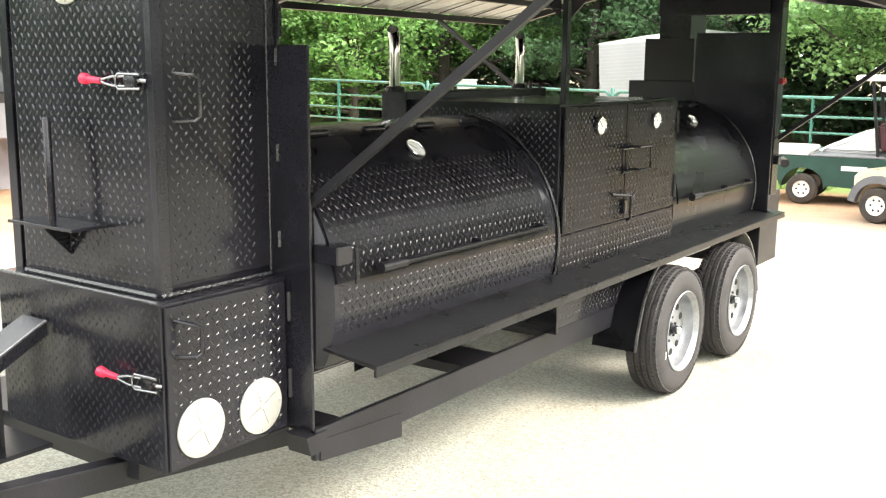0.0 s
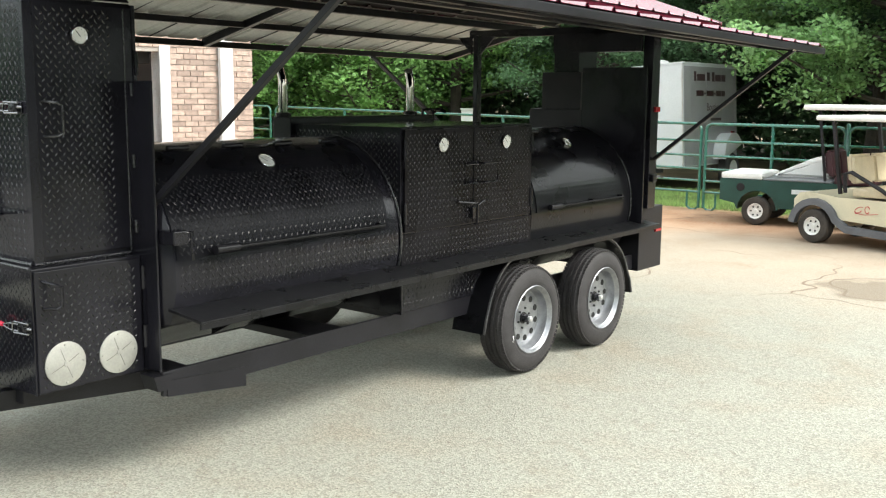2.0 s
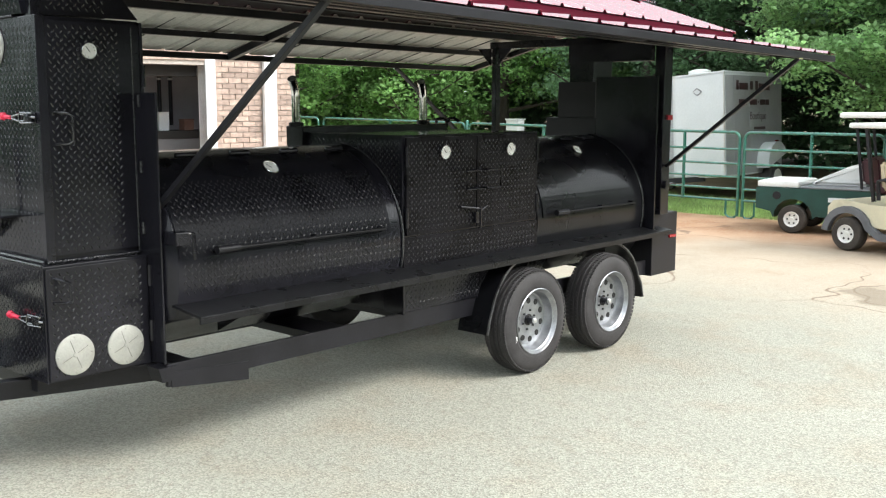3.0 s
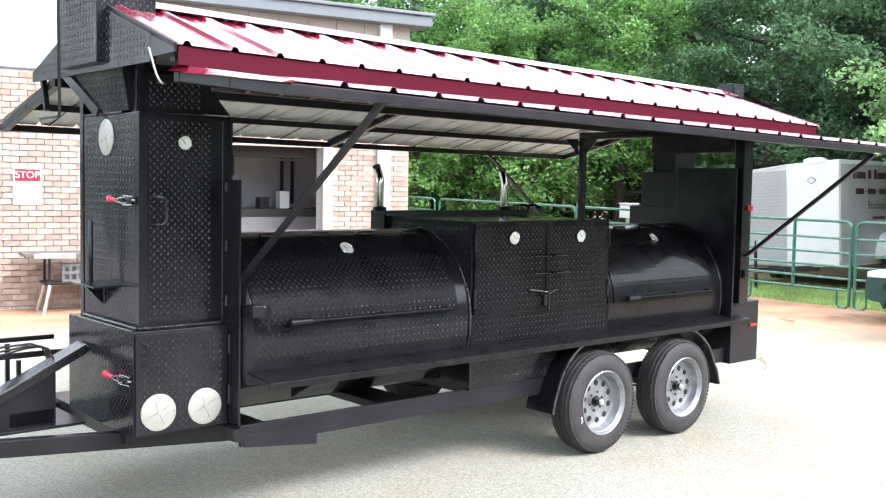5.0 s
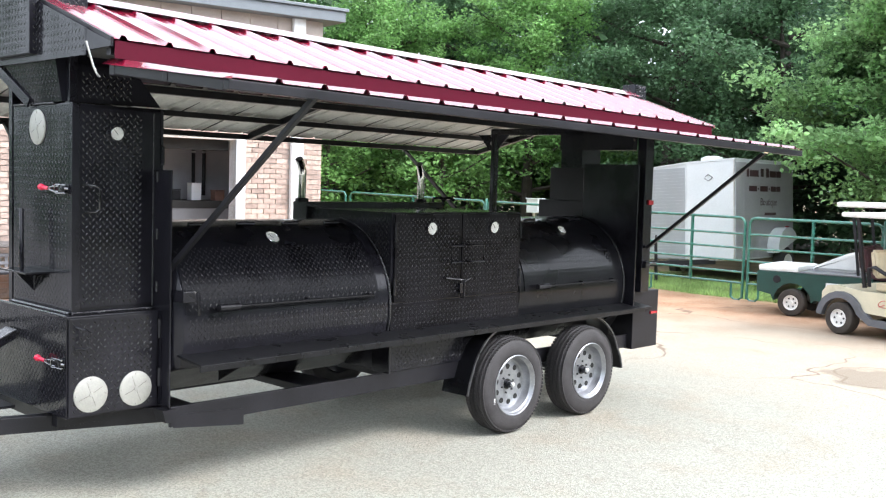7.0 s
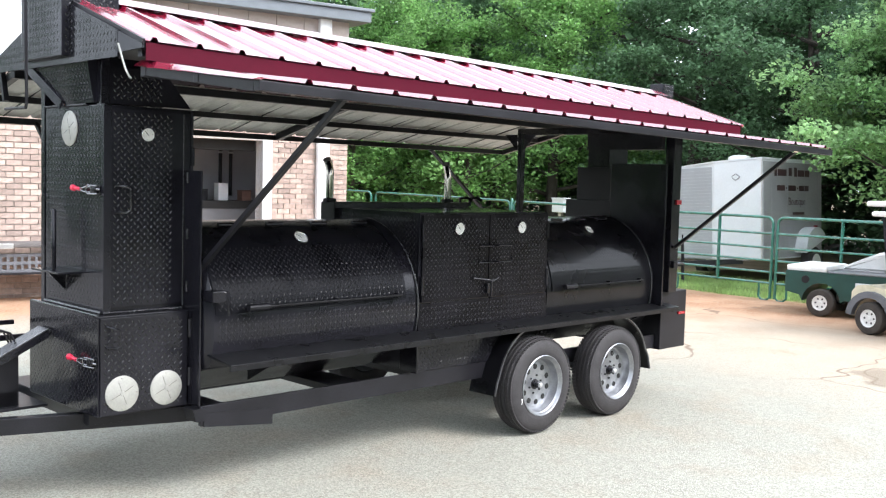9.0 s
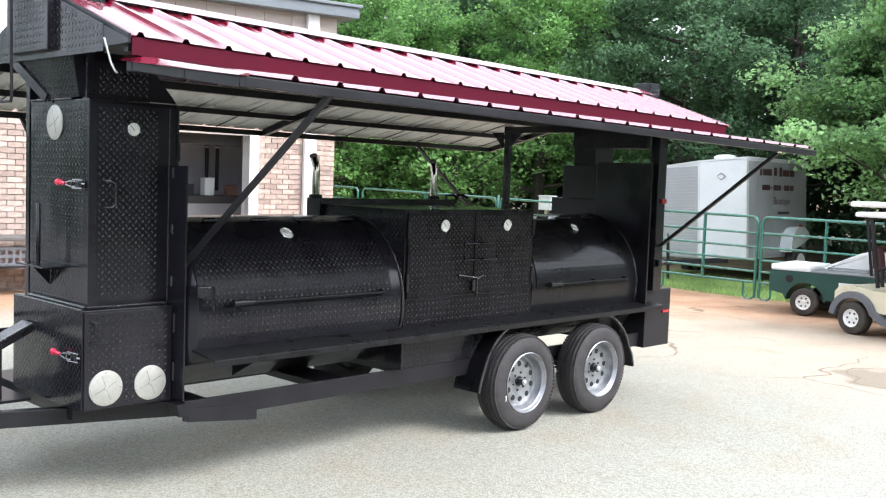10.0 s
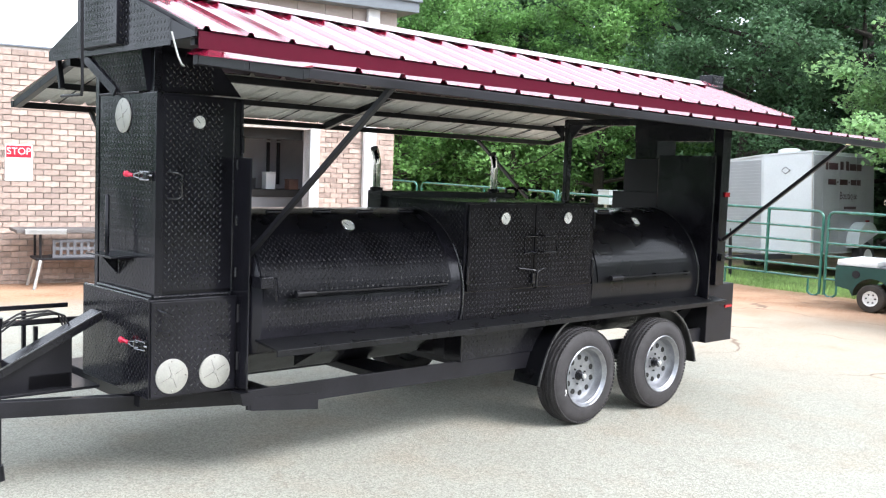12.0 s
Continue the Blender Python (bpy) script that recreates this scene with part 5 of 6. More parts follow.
def bay_things():
    def put(x, y, z, r=0):
        return WALL @ pose(x, y, z, 0, 0, r)

    w = thing("workbench", "grey workbench inside the open bay", "bench", put(3.55, 1.35, 0.08))
    part("top", bx(B(), -1.6, 1.2, -0.35, 0.35, 1.13, 1.25, 0.006), BAYSHADE, w)
    part("apron", bx(B(), -1.58, 1.18, -0.33, -0.28, 0.7, 1.129, 0.004), ALUMGREY, w)
    for x in (-1.5, 1.1):
        part("leg", bx(B(), x - 0.04, x + 0.04, -0.3, -0.22, 0, 0.7, 0.004), PLASTER, w)
    for x, h, mat, label in ((0.62, 0.26, TRIM, "white box standing on the workbench"), (1.02, 0.15, CARTON, "brown carton on the workbench"), (0.28, 0.16, SATIN, "dark tool case on the workbench")):
        c = thing("storage_box", label, "box", put(3.2 + x, 1.3, 1.33))
        part("body", bx(B(), -0.08, 0.08, -0.1, 0.1, 0, h, 0.008), mat, c)
        part("lid", bx(B(), -0.085, 0.085, -0.105, 0.105, h + 0.001, h + 0.02, 0.006), mat, c)
    for x in (3.96, 4.14):
        p = thing("wall_pipe", "dark upright conduit fixed to the inner wall", "pipe", put(x, 1.7, 0))
        part("tube", lathe(B(), [(1.4, 0.03), (2.29, 0.03)], (0, 0, 0), "z", 12), SATIN, p, smooth=True)
        for z in (1.3, 2.1):
            part("clip", lathe(B(), [(z, 0.038), (z + 0.03, 0.038)], (0, 0, 0), "z", 12), ZINC, p)


def wall_bench():
    b = thing("outdoor_bench", "weathered table on splayed zinc legs by the brick wall", "table", WALL @ pose(0.58, -0.42, 0))
    part("top", bx(B(), -0.9, 1.0, -0.3, 0.3, 0.76, 0.8, 0.006), WOODGREY, b)
    part("edge", bx(B(), -0.8, -0.3, -0.32, -0.301, 0.745, 0.81, 0.004), ZINC, b)
    part("shelf", bx(B(), -0.66, 0.95, -0.22, 0.22, 0.4, 0.43, 0.005), SATIN, b)
    for x in (-0.62, 0.85):
        for y, dy in ((-0.22, -0.05), (0.2, 0.05)):
            part("leg", sweep(B(), [(x + 0.02, y, 0.4), (x, y + dy * 0.5, 0.3), (x - 0.07, y + dy, 0.0)], 0.022, 10), ZINC, b, smooth=True)
    for x in (-0.6, 0.9):
        for y in (-0.2, 0.2):
            part("upright", bar(B(), (x, y, 0.43), (x, y, 0.76), 0.03), SATIN, b)
    c = thing("plastic_crate", "dark grey perforated crate on the table's lower shelf", "crate", WALL @ pose(0.45, -0.45, 0.43))
    bm = B()
    for x in np.linspace(-0.3, 0.3, 8):
        bx(bm, x - 0.018, x + 0.018, -0.17, -0.15, 0, 0.24, 0.003)
    for z in (0.0, 0.1, 0.2):
        bx(bm, -0.32, 0.32, -0.172, -0.148, z, z + 0.04, 0.003)
    bx(bm, -0.32, 0.32, -0.146, 0.15, 0, 0.02, 0.003)
    part("lattice", bm, CARTGREY, c)
    sg = thing("stop_sign", "white wall sign with a red band reading stop", "sign", WALL @ pose(-0.19, -0.012, 1.64))
    part("plate", bx(B(), -0.17, 0.17, -0.004, 0.004, -0.24, 0.24, 0.003), SIGNWHITE, sg)
    part("band", bx(B(), -0.155, 0.155, -0.0075, -0.0045, 0.07, 0.225, 0.002), SIGNRED, sg)
    t = bpy.data.curves.new("lettering", "FONT")
    t.body, t.size, t.align_x, t.align_y, t.extrude = "STOP", 0.125, "CENTER", "CENTER", 0.0015
    ob = link("lettering", t, SIGNWHITE, sg, m=Matrix.Translation((0, -0.0105, 0.148)) @ Matrix.Rotation(math.pi / 2, 4, "X"))
    return ob


bay_things()
wall_bench()


# ---- fence panels and gates along x = 9.3 ----
FX = 9.3


def panel(y0, y1, name, label, loops=False, mids=1):
    """A six-bar tube panel from y0 to y1 with rounded upper corners."""
    g0, g1 = rise(FX, y0), rise(FX, y1)
    t = thing(name, label, "gate" if loops else "fence", pose(FX, y0, g0), group="green tube fence panels")
    L = y1 - y0
    lift = g1 - g0
    s = 1 if L > 0 else -1
    H, low = 1.325, 0.28

    def at(d, z):
        return (0, d, z + lift * d / L)

    r = 0.1
    arc = [at(s * (r - r * math.cos(a)), H - r + r * math.sin(a)) for a in np.linspace(0, math.pi / 2, 6)]
    arc2 = [at(L - s * (r - r * math.cos(a)), H - r + r * math.sin(a)) for a in np.linspace(math.pi / 2, 0, 6)]
    part("outer_tube", sweep(B(), [at(0, 0.06), *arc, *arc2, at(L, 0.06)], 0.023, 10), GATE, t, smooth=True)
    for z in (0.3, 0.47, 0.65, 0.85, 1.07):
        part("rail", sweep(B(), [at(s * 0.01, z), at(L - s * 0.01, z)], 0.018, 8), GATE, t, smooth=True)
    for k in range(mids):
        d = L * (k + 1) / (mids + 1)
        part("upright", bar(B(), at(d, 0.28), at(d, H), 0.05, 0.03), GATE, t)
    if loops:
        for d, q in ((0, 1), (L, -1)):
            part("foot_loop", sweep(B(), [at(d, 0.3), at(d, 0.08), at(d + q * s * 0.06, 0.03), at(d + q * s * 0.13, 0.03), at(d + q * s * 0.19, 0.08), at(d + q * s * 0.19, 0.3)], 0.018, 8), GATE, t, smooth=True)
    return t


panel(3.06, 4.9, "tube_gate", "green six-bar tube gate with rounded corners", True)
panel(2.98, 0.95, "tube_gate", "green six-bar tube gate with rounded corners", True)
panel(0.9, -2.2, "tube_fence", "green six-bar tube fence")
panel(5.0, 8.4, "tube_fence", "green six-bar tube fence")
panel(8.5, 12.44, "tube_fence", "green six-bar tube fence")
panel(12.6, 16.2, "tube_fence", "green six-bar tube fence")
for y in (4.95, 0.92, 8.45, -2.3):
    p = thing("fence_post", "round green steel fence post set in the ground", "post", pose(FX, y, rise(FX, y)), group="fence posts")
    part("tube", lathe(B(), [(-0.05, 0.03), (1.36, 0.03), (1.38, 0.02)], (0, 0, 0), "z", 12), GATE, p, smooth=True)


# ---- enclosed box trailer behind the fence ----
def box_trailer():
    m = pose(11.32, 4.23, rise(11, 4.5) + 0.03, -3.3, 0, 1.5)
    t = thing("box_trailer", "white enclosed cargo trailer with V nose and faded lettering", "trailer", m)
    z0, z1, L, W = 0.45, 2.26, 2.5, 1.97
    bm = B()
    prism(bm, [(0, 0, z0), (L, 0, z0), (L, W, z0), (0.22, W, z0), (-0.12, 0.9, z0)], (0, 0, z1 - z0))
    for v in bm.verts:
        if v.co.z > 1 and v.co.x < 0.3 and v.co.y > 0.5:
            v.co.z -= 0.1 if v.co.y > 1.5 else 0.04
    bmesh.ops.bevel(bm, geom=bm.edges[:], offset=0.02, segments=2, affect="EDGES")
    body = part("body", bm, ALUM, t, "white sheet body")
    # The side away from the light is painted greyer than the white body.
    part("side_sheet", bx(B(), 0.03, L - 0.02, -0.006, 0.0, z0 + 0.03, z1 - 0.04, 0.002), SIDESHADE, body, "white side sheet, greyed to hold its shade")
    prismz = [(0, 0, z1 + 0.001), (L, 0, z1 + 0.001), (L, W, z1 + 0.001), (0.22, W, z1 + 0.001), (-0.12, 0.9, z1 + 0.001)]
    roof = prism(B(), prismz, (0, 0, 0.03))
    for v in roof.verts:
        if v.co.x < 0.3 and v.co.y > 0.5:
            v.co.z -= 0.1 if v.co.y > 1.5 else 0.04
    part("roof", roof, ALUM, body)
    part("roof_vent", lathe(B(), [(z1 + 0.03, 0.2), (z1 + 0.08, 0.2), (z1 + 0.11, 0.12)], (0.5, 0.7, 0), "z", 24), CARTWHITE, t, smooth=True)
    part("nose_trim", bx(B(), -0.02, 0.0, 0.0, 0.02, z0, z1, 0.004), ZINC, body)
    for i in range(28):
        z = z0 + 0.05 + i * 0.06
        p, q = V(-0.115, 0.925, z), V(0.2, W - 0.02, z)
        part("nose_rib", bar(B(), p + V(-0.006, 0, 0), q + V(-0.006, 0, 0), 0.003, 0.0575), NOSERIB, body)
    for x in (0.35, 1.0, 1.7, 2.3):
        part("side_seam", bx(B(), x, x + 0.012, -0.009, -0.006, z0 + 0.05, z1 - 0.05), SIDESHADE, body)
    f = B()
    prof = [(1.3, 0.55)] + [(1.75 - 0.45 * math.cos(a), 0.6 + 0.42 * math.sin(a)) for a in np.linspace(0.1, math.pi - 0.5, 12)]
    rows = [[f.verts.new((x, -0.24 if j == 0 else 0.0, z)) for j in (0, 1)] for x, z in prof]
    for a, b in zip(rows, rows[1:]):
        f.faces.new((a[0], a[1], b[1], b[0]))
    f.faces.new([r[0] for r in rows])
    part("fender", f, ALUM, t, "bright sheet fender")
    part("marker_lamp", bx(B(), 1.62, 1.74, -0.25, -0.22, 1.02, 1.05, 0.006), REDLENS, t, "small red marker lamp")
    for y in (-0.12, W + 0.12):
        w = part("wheel", lathe(B(), [(-0.09, 0.18), (-0.1, 0.22), (-0.09, 0.3), (-0.06, 0.325), (0.06, 0.325), (0.09, 0.3), (0.1, 0.22), (0.09, 0.18)], (1.76, y, 0.325), "y", 36, caps=False), TYRE, t, "black trailer tyre", smooth=True)
        part("rim", lathe(B(), [(-0.08, 0.02), (-0.085, 0.17), (-0.1, 0.19), (0.1, 0.19), (0.09, 0.05)], (1.76, y, 0.325), "y", 28), CARTWHITE, w, smooth=True)
    for y in (0.45, 1.65):
        part("tongue_beam", bar(B(), (0.1, y, 0.42), (-1.1, 1.05, 0.42), 0.06, 0.09), SATIN, t)
    part("jack", sweep(B(), [(-0.95, 1.05, 0.0), (-0.95, 1.05, 0.85)], 0.03), SATIN, t)
    part("jack_crank", sweep(B(), [(-0.95, 1.05, 0.83), (-1.05, 0.99, 0.83), (-1.05, 0.99, 0.93)], 0.014), SATIN, t)
    for k, (x, z, w, h) in enumerate(((0.46, 2.05, 0.1, 0.17), (0.59, 2.03, 0.36, 0.12), (1.04, 2.05, 0.13, 0.15), (1.27, 2.05, 0.12, 0.17), (1.42, 2.03, 0.5, 0.12), (0.56, 1.75, 0.32, 0.1), (0.92, 1.75, 0.05, 0.03), (1.02, 1.75, 0.32, 0.1), (1.38, 1.75, 0.05, 0.03), (1.47, 1.75, 0.42, 0.1), (1.2, 1.28, 0.5, 0.05))):
        part("lettering_bar", bx(B(), x, x + w, -0.0075, -0.0062, z - h / 2, z + h / 2, 0.0), LETTER, t)
    word = bpy.data.curves.new("lettering", "FONT")
    word.body, word.size, word.extrude = "Boutique", 0.2, 0.0006
    link("lettering", word, LETTER, t, m=Matrix.Translation((1.02, -0.0072, 1.44)) @ Matrix.Rotation(math.pi / 2, 4, "X"))
    logo = B()
    for a in range(4):
        p = V(-0.068, 0.48 + 0.085 * math.cos(a * math.pi / 2), 1.95 + 0.06 * math.sin(a * math.pi / 2))
        q = V(-0.068, 0.48 + 0.085 * math.cos((a + 1) * math.pi / 2), 1.95 + 0.06 * math.sin((a + 1) * math.pi / 2))
        bar(logo, p, q, 0.012)
    part("emblem", logo, ALUMGREY, t, "grey outline emblem")


box_trailer()


def utility_box():
    """A pale service cabinet on a post, behind the fence."""
    z = rise(12.5, 9.86)
    u = thing("utility_box", "pale grey service cabinet on a post behind the fence", "utility box", pose(12.5, 9.8, z))
    part("post", bx(B(), -0.04, 0.04, -0.04, 0.04, -0.05, 1.1 - z), ZINC, u)
    body = part("body", bx(B(), -0.12, 0.12, -0.16, 0.16, 1.1 - z, 1.4 - z, 0.01), ALUM, u)
    part("lid", bx(B(), -0.14, 0.14, -0.175, 0.175, 1.4 - z, 1.425 - z, 0.006), ALUM, body)


utility_box()


# ---- golf carts ----
def cart_wheel(parent, x, y, r, mat):
    w = part("wheel", lathe(B(), [(-0.085, r * 0.55), (-0.09, r * 0.7), (-0.08, r * 0.93), (-0.055, r), (0.055, r), (0.08, r * 0.93), (0.09, r * 0.7), (0.085, r * 0.55)], (x, y, r), "y", 36, caps=False), mat, parent, "small treaded cart tyre", smooth=True)
    s = -1 if y < 0 else 1
    hub = part("rim", lathe(B(), [(s * 0.02, r * 0.3), (s * 0.03, r * 0.5), (s * 0.08, r * 0.56), (s * 0.088, r * 0.53), (s * 0.06, r * 0.45), (s * 0.055, r * 0.15), (s * 0.075, r * 0.12), (s * 0.076, 0.0)], (x, y, r), "y", 28), CARTWHITE, w, "pale wheel cover", smooth=True)
    for k in range(6):
        a = k * math.pi / 3
        part("slot", lathe(B(), [(s * 0.054, 0.001), (s * 0.062, r * 0.07), (s * 0.0625, 0.0)], (x + r * 0.32 * math.cos(a), y, r + r * 0.32 * math.sin(a)), "y", 8), HOLE, hub)


def arched(bm, poly, x, z, r, y0, y1, n=10):
    """A side panel with a wheel arch cut from its lower edge."""
    arch = [(x + r * math.cos(a), z + r * math.sin(a)) for a in np.linspace(math.pi, 0, n)]
    return prism(bm, [(px, y0, pz) for px, pz in poly[0] + arch + poly[1]], (0, y1 - y0, 0))


def cream_cart(m):
    """Forward is +x, its near side is -y."""
    t = thing("golf_cart", "cream golf cart with white roof, tan seat and muddy tyres", "golf cart", m)
    bm = B()
    arched(bm, ([(-0.29, 0.5), (-0.29, 0.36)], [(0.33, 0.3), (1.0, 0.27), (1.0, 0.36), (0.98, 0.5), (0.9, 0.56), (0.28, 0.56), (-0.1, 0.6), (-0.22, 0.58)]), 0.0, 0.2, 0.27, -0.5, 0.5)
    part("rear_body", bm, CARTCREAM, t, "cream moulded rear body")
    for y in (-0.51, 0.51):
        bm = sweep(B(), [(-0.29, y, 0.22), *[(0.29 * math.cos(a), y, 0.2 + 0.29 * math.sin(a)) for a in np.linspace(2.9, 0.35, 10)], (0.42, y, 0.2), (1.1, y, 0.17), (1.6, y, 0.17)], 0.04, square=True)
        part("fender_flare", bm, CARTGREY, t, "dark grey fender flare and sill")
    part("floor", bx(B(), 0.9, 1.62, -0.5, 0.5, 0.2, 0.26, 0.01), CARTGREY, t)
    bm = prism(B(), [(1.6, -0.5, 0.22), (2.05, -0.5, 0.3), (2.08, -0.5, 0.45), (1.85, -0.5, 0.7), (1.66, -0.5, 0.78), (1.6, -0.5, 0.5)], (0, 1.0, 0))
    part("cowl", bm, CARTCREAM, t, "cream front cowl")
    part("seat", bx(B(), 0.42, 0.95, -0.46, 0.46, 0.58, 0.68, 0.03), CUSHION, t, "tan vinyl bench seat")
    for y0, y1 in ((-0.46, -0.01), (0.01, 0.46)):
        bm = prism(B(), [(0.36, y0, 0.74), (0.46, y0, 0.72), (0.4, y0, 1.06), (0.31, y0, 1.06)], (0, y1 - y0, 0))
        bmesh.ops.bevel(bm, geom=bm.edges[:], offset=0.03, segments=3, affect="EDGES")
        part("backrest", bm, CUSHION, t, "tan vinyl backrest", smooth=True)
    for y in (-0.49, 0.49):
        part("arm_rail", sweep(B(), [(0.36, y, 0.62), (0.34, y, 0.84), (0.42, y, 0.86), (0.8, y, 0.68), (0.92, y, 0.6), (0.9, y, 0.56)], 0.024, 8), SATIN, t, smooth=True)
        part("rear_strut", bar(B(), (0.3, y, 0.6), (0.16, y, 1.44), 0.038), SATIN, t)
        part("front_strut", bar(B(), (1.75, y, 0.7), (1.4, y, 1.44), 0.03), SATIN, t)
        cart_wheel(t, 0.0, y * 0.96, 0.2, MUDTYRE)
        cart_wheel(t, 1.62, y * 0.96, 0.2, MUDTYRE)
    bm = bx(B(), -0.05, 1.57, -0.54, 0.54, 1.44, 1.5, 0.025)
    part("roof", bm, CARTWHITE, t, "white moulded roof")
    bm = sweep(B(), [(1.62, -0.22 + 0.16 * math.cos(a), 0.88 + 0.16 * math.sin(a)) for a in np.linspace(0, 2 * math.pi, 20)], 0.014, 6)
    part("steering_wheel", bm, SATIN, t, "black steering wheel", smooth=True)
    part("steering_column", bar(B(), (1.75, -0.22, 0.7), (1.62, -0.22, 0.88), 0.03), SATIN, t)
    bm = B()
    sweep(bm, [(0.55 + 0.05 * math.cos(a), -0.504, 0.44 + 0.03 * math.sin(a) + 0.02 * math.cos(a)) for a in np.linspace(0.6, 5.4, 14)], 0.0035, 6)
    sweep(bm, [(0.65 + 0.028 * math.cos(a), -0.504, 0.448 + 0.04 * math.sin(a)) for a in np.linspace(0.2, 5.6, 14)], 0.0035, 6)
    sweep(bm, [(0.5, -0.504, 0.4), (0.62, -0.504, 0.388), (0.78, -0.504, 0.412)], 0.003, 6)
    part("emblem", bm, SIGNRED, t, "thin red script emblem")
    return t


def green_cart(m):
    t = thing("utility_cart", "dark green utility cart with a cargo bed and white covers", "utility cart", m)
    bm = B()
    arched(bm, ([(-0.5, 0.6), (-0.5, 0.32), (-0.3, 0.28)], [(0.3, 0.24), (1.05, 0.2), (1.05, 0.6)]), 0.0, 0.2, 0.26, -0.5, 0.5)
    part("cargo_bed", bm, CARTGREEN, t, "dark green steel cargo bed")
    bm = bx(B(), -0.5, 0.06, -0.48, 0.48, 0.602, 0.69, 0.035)
    part("bed_cover", bm, CARTWHITE, t, "white padded cover", smooth=True)
    part("bed_deck", bx(B(), 0.07, 0.95, -0.49, 0.49, 0.602, 0.63, 0.012), ALUMGREY, t, "pale grey deck plate")
    part("badge", bx(B(), 0.45, 0.75, -0.506, -0.5, 0.44, 0.5, 0.003), ALUM, t, "pale rectangular badge")
    part("side_vent", lathe(B(), [(-0.51, 0.05), (-0.505, 0.055), (-0.5, 0.055)], (-0.22, 0, 0.5), "y", 16), SATIN, t)
    bm = prism(B(), [(0.1, -0.1, 0.632), (0.86, -0.1, 0.632), (0.86, -0.1, 0.95), (0.66, -0.1, 0.92), (0.4, -0.1, 0.8), (0.14, -0.1, 0.68)], (0, 0.58, 0))
    bmesh.ops.bevel(bm, geom=bm.edges[:], offset=0.04, segments=3, affect="EDGES")
    part("engine_cover", bm, CARTWHITE, t, "white moulded cover behind the seat", smooth=True)
    for y0, y1 in ((-0.46, -0.02), (0.02, 0.46)):
        bm = prism(B(), [(0.86, y0, 0.7), (0.98, y0, 0.68), (0.93, y0, 1.02), (0.82, y0, 1.02)], (0, y1 - y0, 0))
        bmesh.ops.bevel(bm, geom=bm.edges[:], offset=0.03, segments=3, affect="EDGES")
        part("backrest", bm, DARKSEAT, t, "dark maroon backrest", smooth=True)
    part("seat", bx(B(), 0.96, 1.46, -0.46, 0.46, 0.58, 0.69, 0.03), DARKSEAT, t, "dark vinyl seat")
    part("cab_body", bx(B(), 1.051, 1.6, -0.5, 0.5, 0.22, 0.57, 0.02), CARTGREEN, t)
    part("cowl", prism(B(), [(1.85, -0.5, 0.25), (2.3, -0.5, 0.3), (2.25, -0.5, 0.6), (1.9, -0.5, 0.78)], (0, 1.0, 0)), CARTGREEN, t, "dark green front cowl")
    for y in (-0.47, 0.47):
        part("roof_strut", bar(B(), (0.86, y, 0.6), (0.74, y, 1.54), 0.034), SATIN, t)
        part("front_strut", bar(B(), (1.95, y, 0.75), (1.7, y, 1.54), 0.04), CARTWHITE, t)
        cart_wheel(t, 0.0, y * 0.98, 0.19, MUDTYRE)
        cart_wheel(t, 1.9, y * 0.98, 0.19, MUDTYRE)
    part("roof", bx(B(), 0.54, 2.05, -0.54, 0.54, 1.54, 1.61, 0.03), CARTWHITE, t, "white moulded roof")
    return t


cream_cart(pose(7.45, 0.42, 0.03, 0, 0, -104))
green_cart(pose(8.6, 1.76, 0.03, 0, 0, -83))

# ---- woods ----
def leaves(rng, centres, spread, count, size):
    """Folded leaf blades scattered in flattened clumps; returns vertices and faces."""
    n = len(centres) * count
    c = np.repeat(np.asarray(centres), count, 0)
    d = rng.normal(size=(n, 3))
    d /= np.linalg.norm(d, axis=1)[:, None] + 1e-9
    rad = rng.random(n) ** 0.45
    p = c + d * rad[:, None] * np.repeat(np.asarray(spread), count, 0)
    ax = rng.normal(size=(n, 3)) * (1, 1, 0.55) + (0, 0, -0.25)
    ax /= np.linalg.norm(ax, axis=1)[:, None]
    up = rng.normal(size=(n, 3)) * 0.7 + (0, 0, 1.0)
    side = np.cross(ax, up)
    side /= np.linalg.norm(side, axis=1)[:, None] + 1e-9
    nrm = np.cross(side, ax)
    s = (size * (0.6 + 0.8 * rng.random(n)))[:, None]
    v = np.stack([p - ax * s * 0.5, p + side * s * 0.32 + nrm * s * 0.1, p + ax * s * 0.5, p - side * s * 0.32 + nrm * s * 0.1], 1).reshape(-1, 3)
    b = np.arange(n)[:, None] * 4
    f = np.concatenate([b + (0, 1, 2), b + (0, 2, 3)], 1).reshape(-1, 3)
    return v, f


def leaf_mesh(name, v, f, mat):
    me = bpy.data.meshes.new(name)
    me.vertices.add(len(v))
    me.vertices.foreach_set("co", v.astype(np.float32).ravel())
    me.loops.add(f.size)
    me.loops.foreach_set("vertex_index", f.astype(np.int32).ravel())
    me.polygons.add(len(f))
    me.polygons.foreach_set("loop_start", np.arange(0, f.size, 3, dtype=np.int32))
    me.update(calc_edges=True)
    me.validate()
    me.materials.append(mat)
    return me


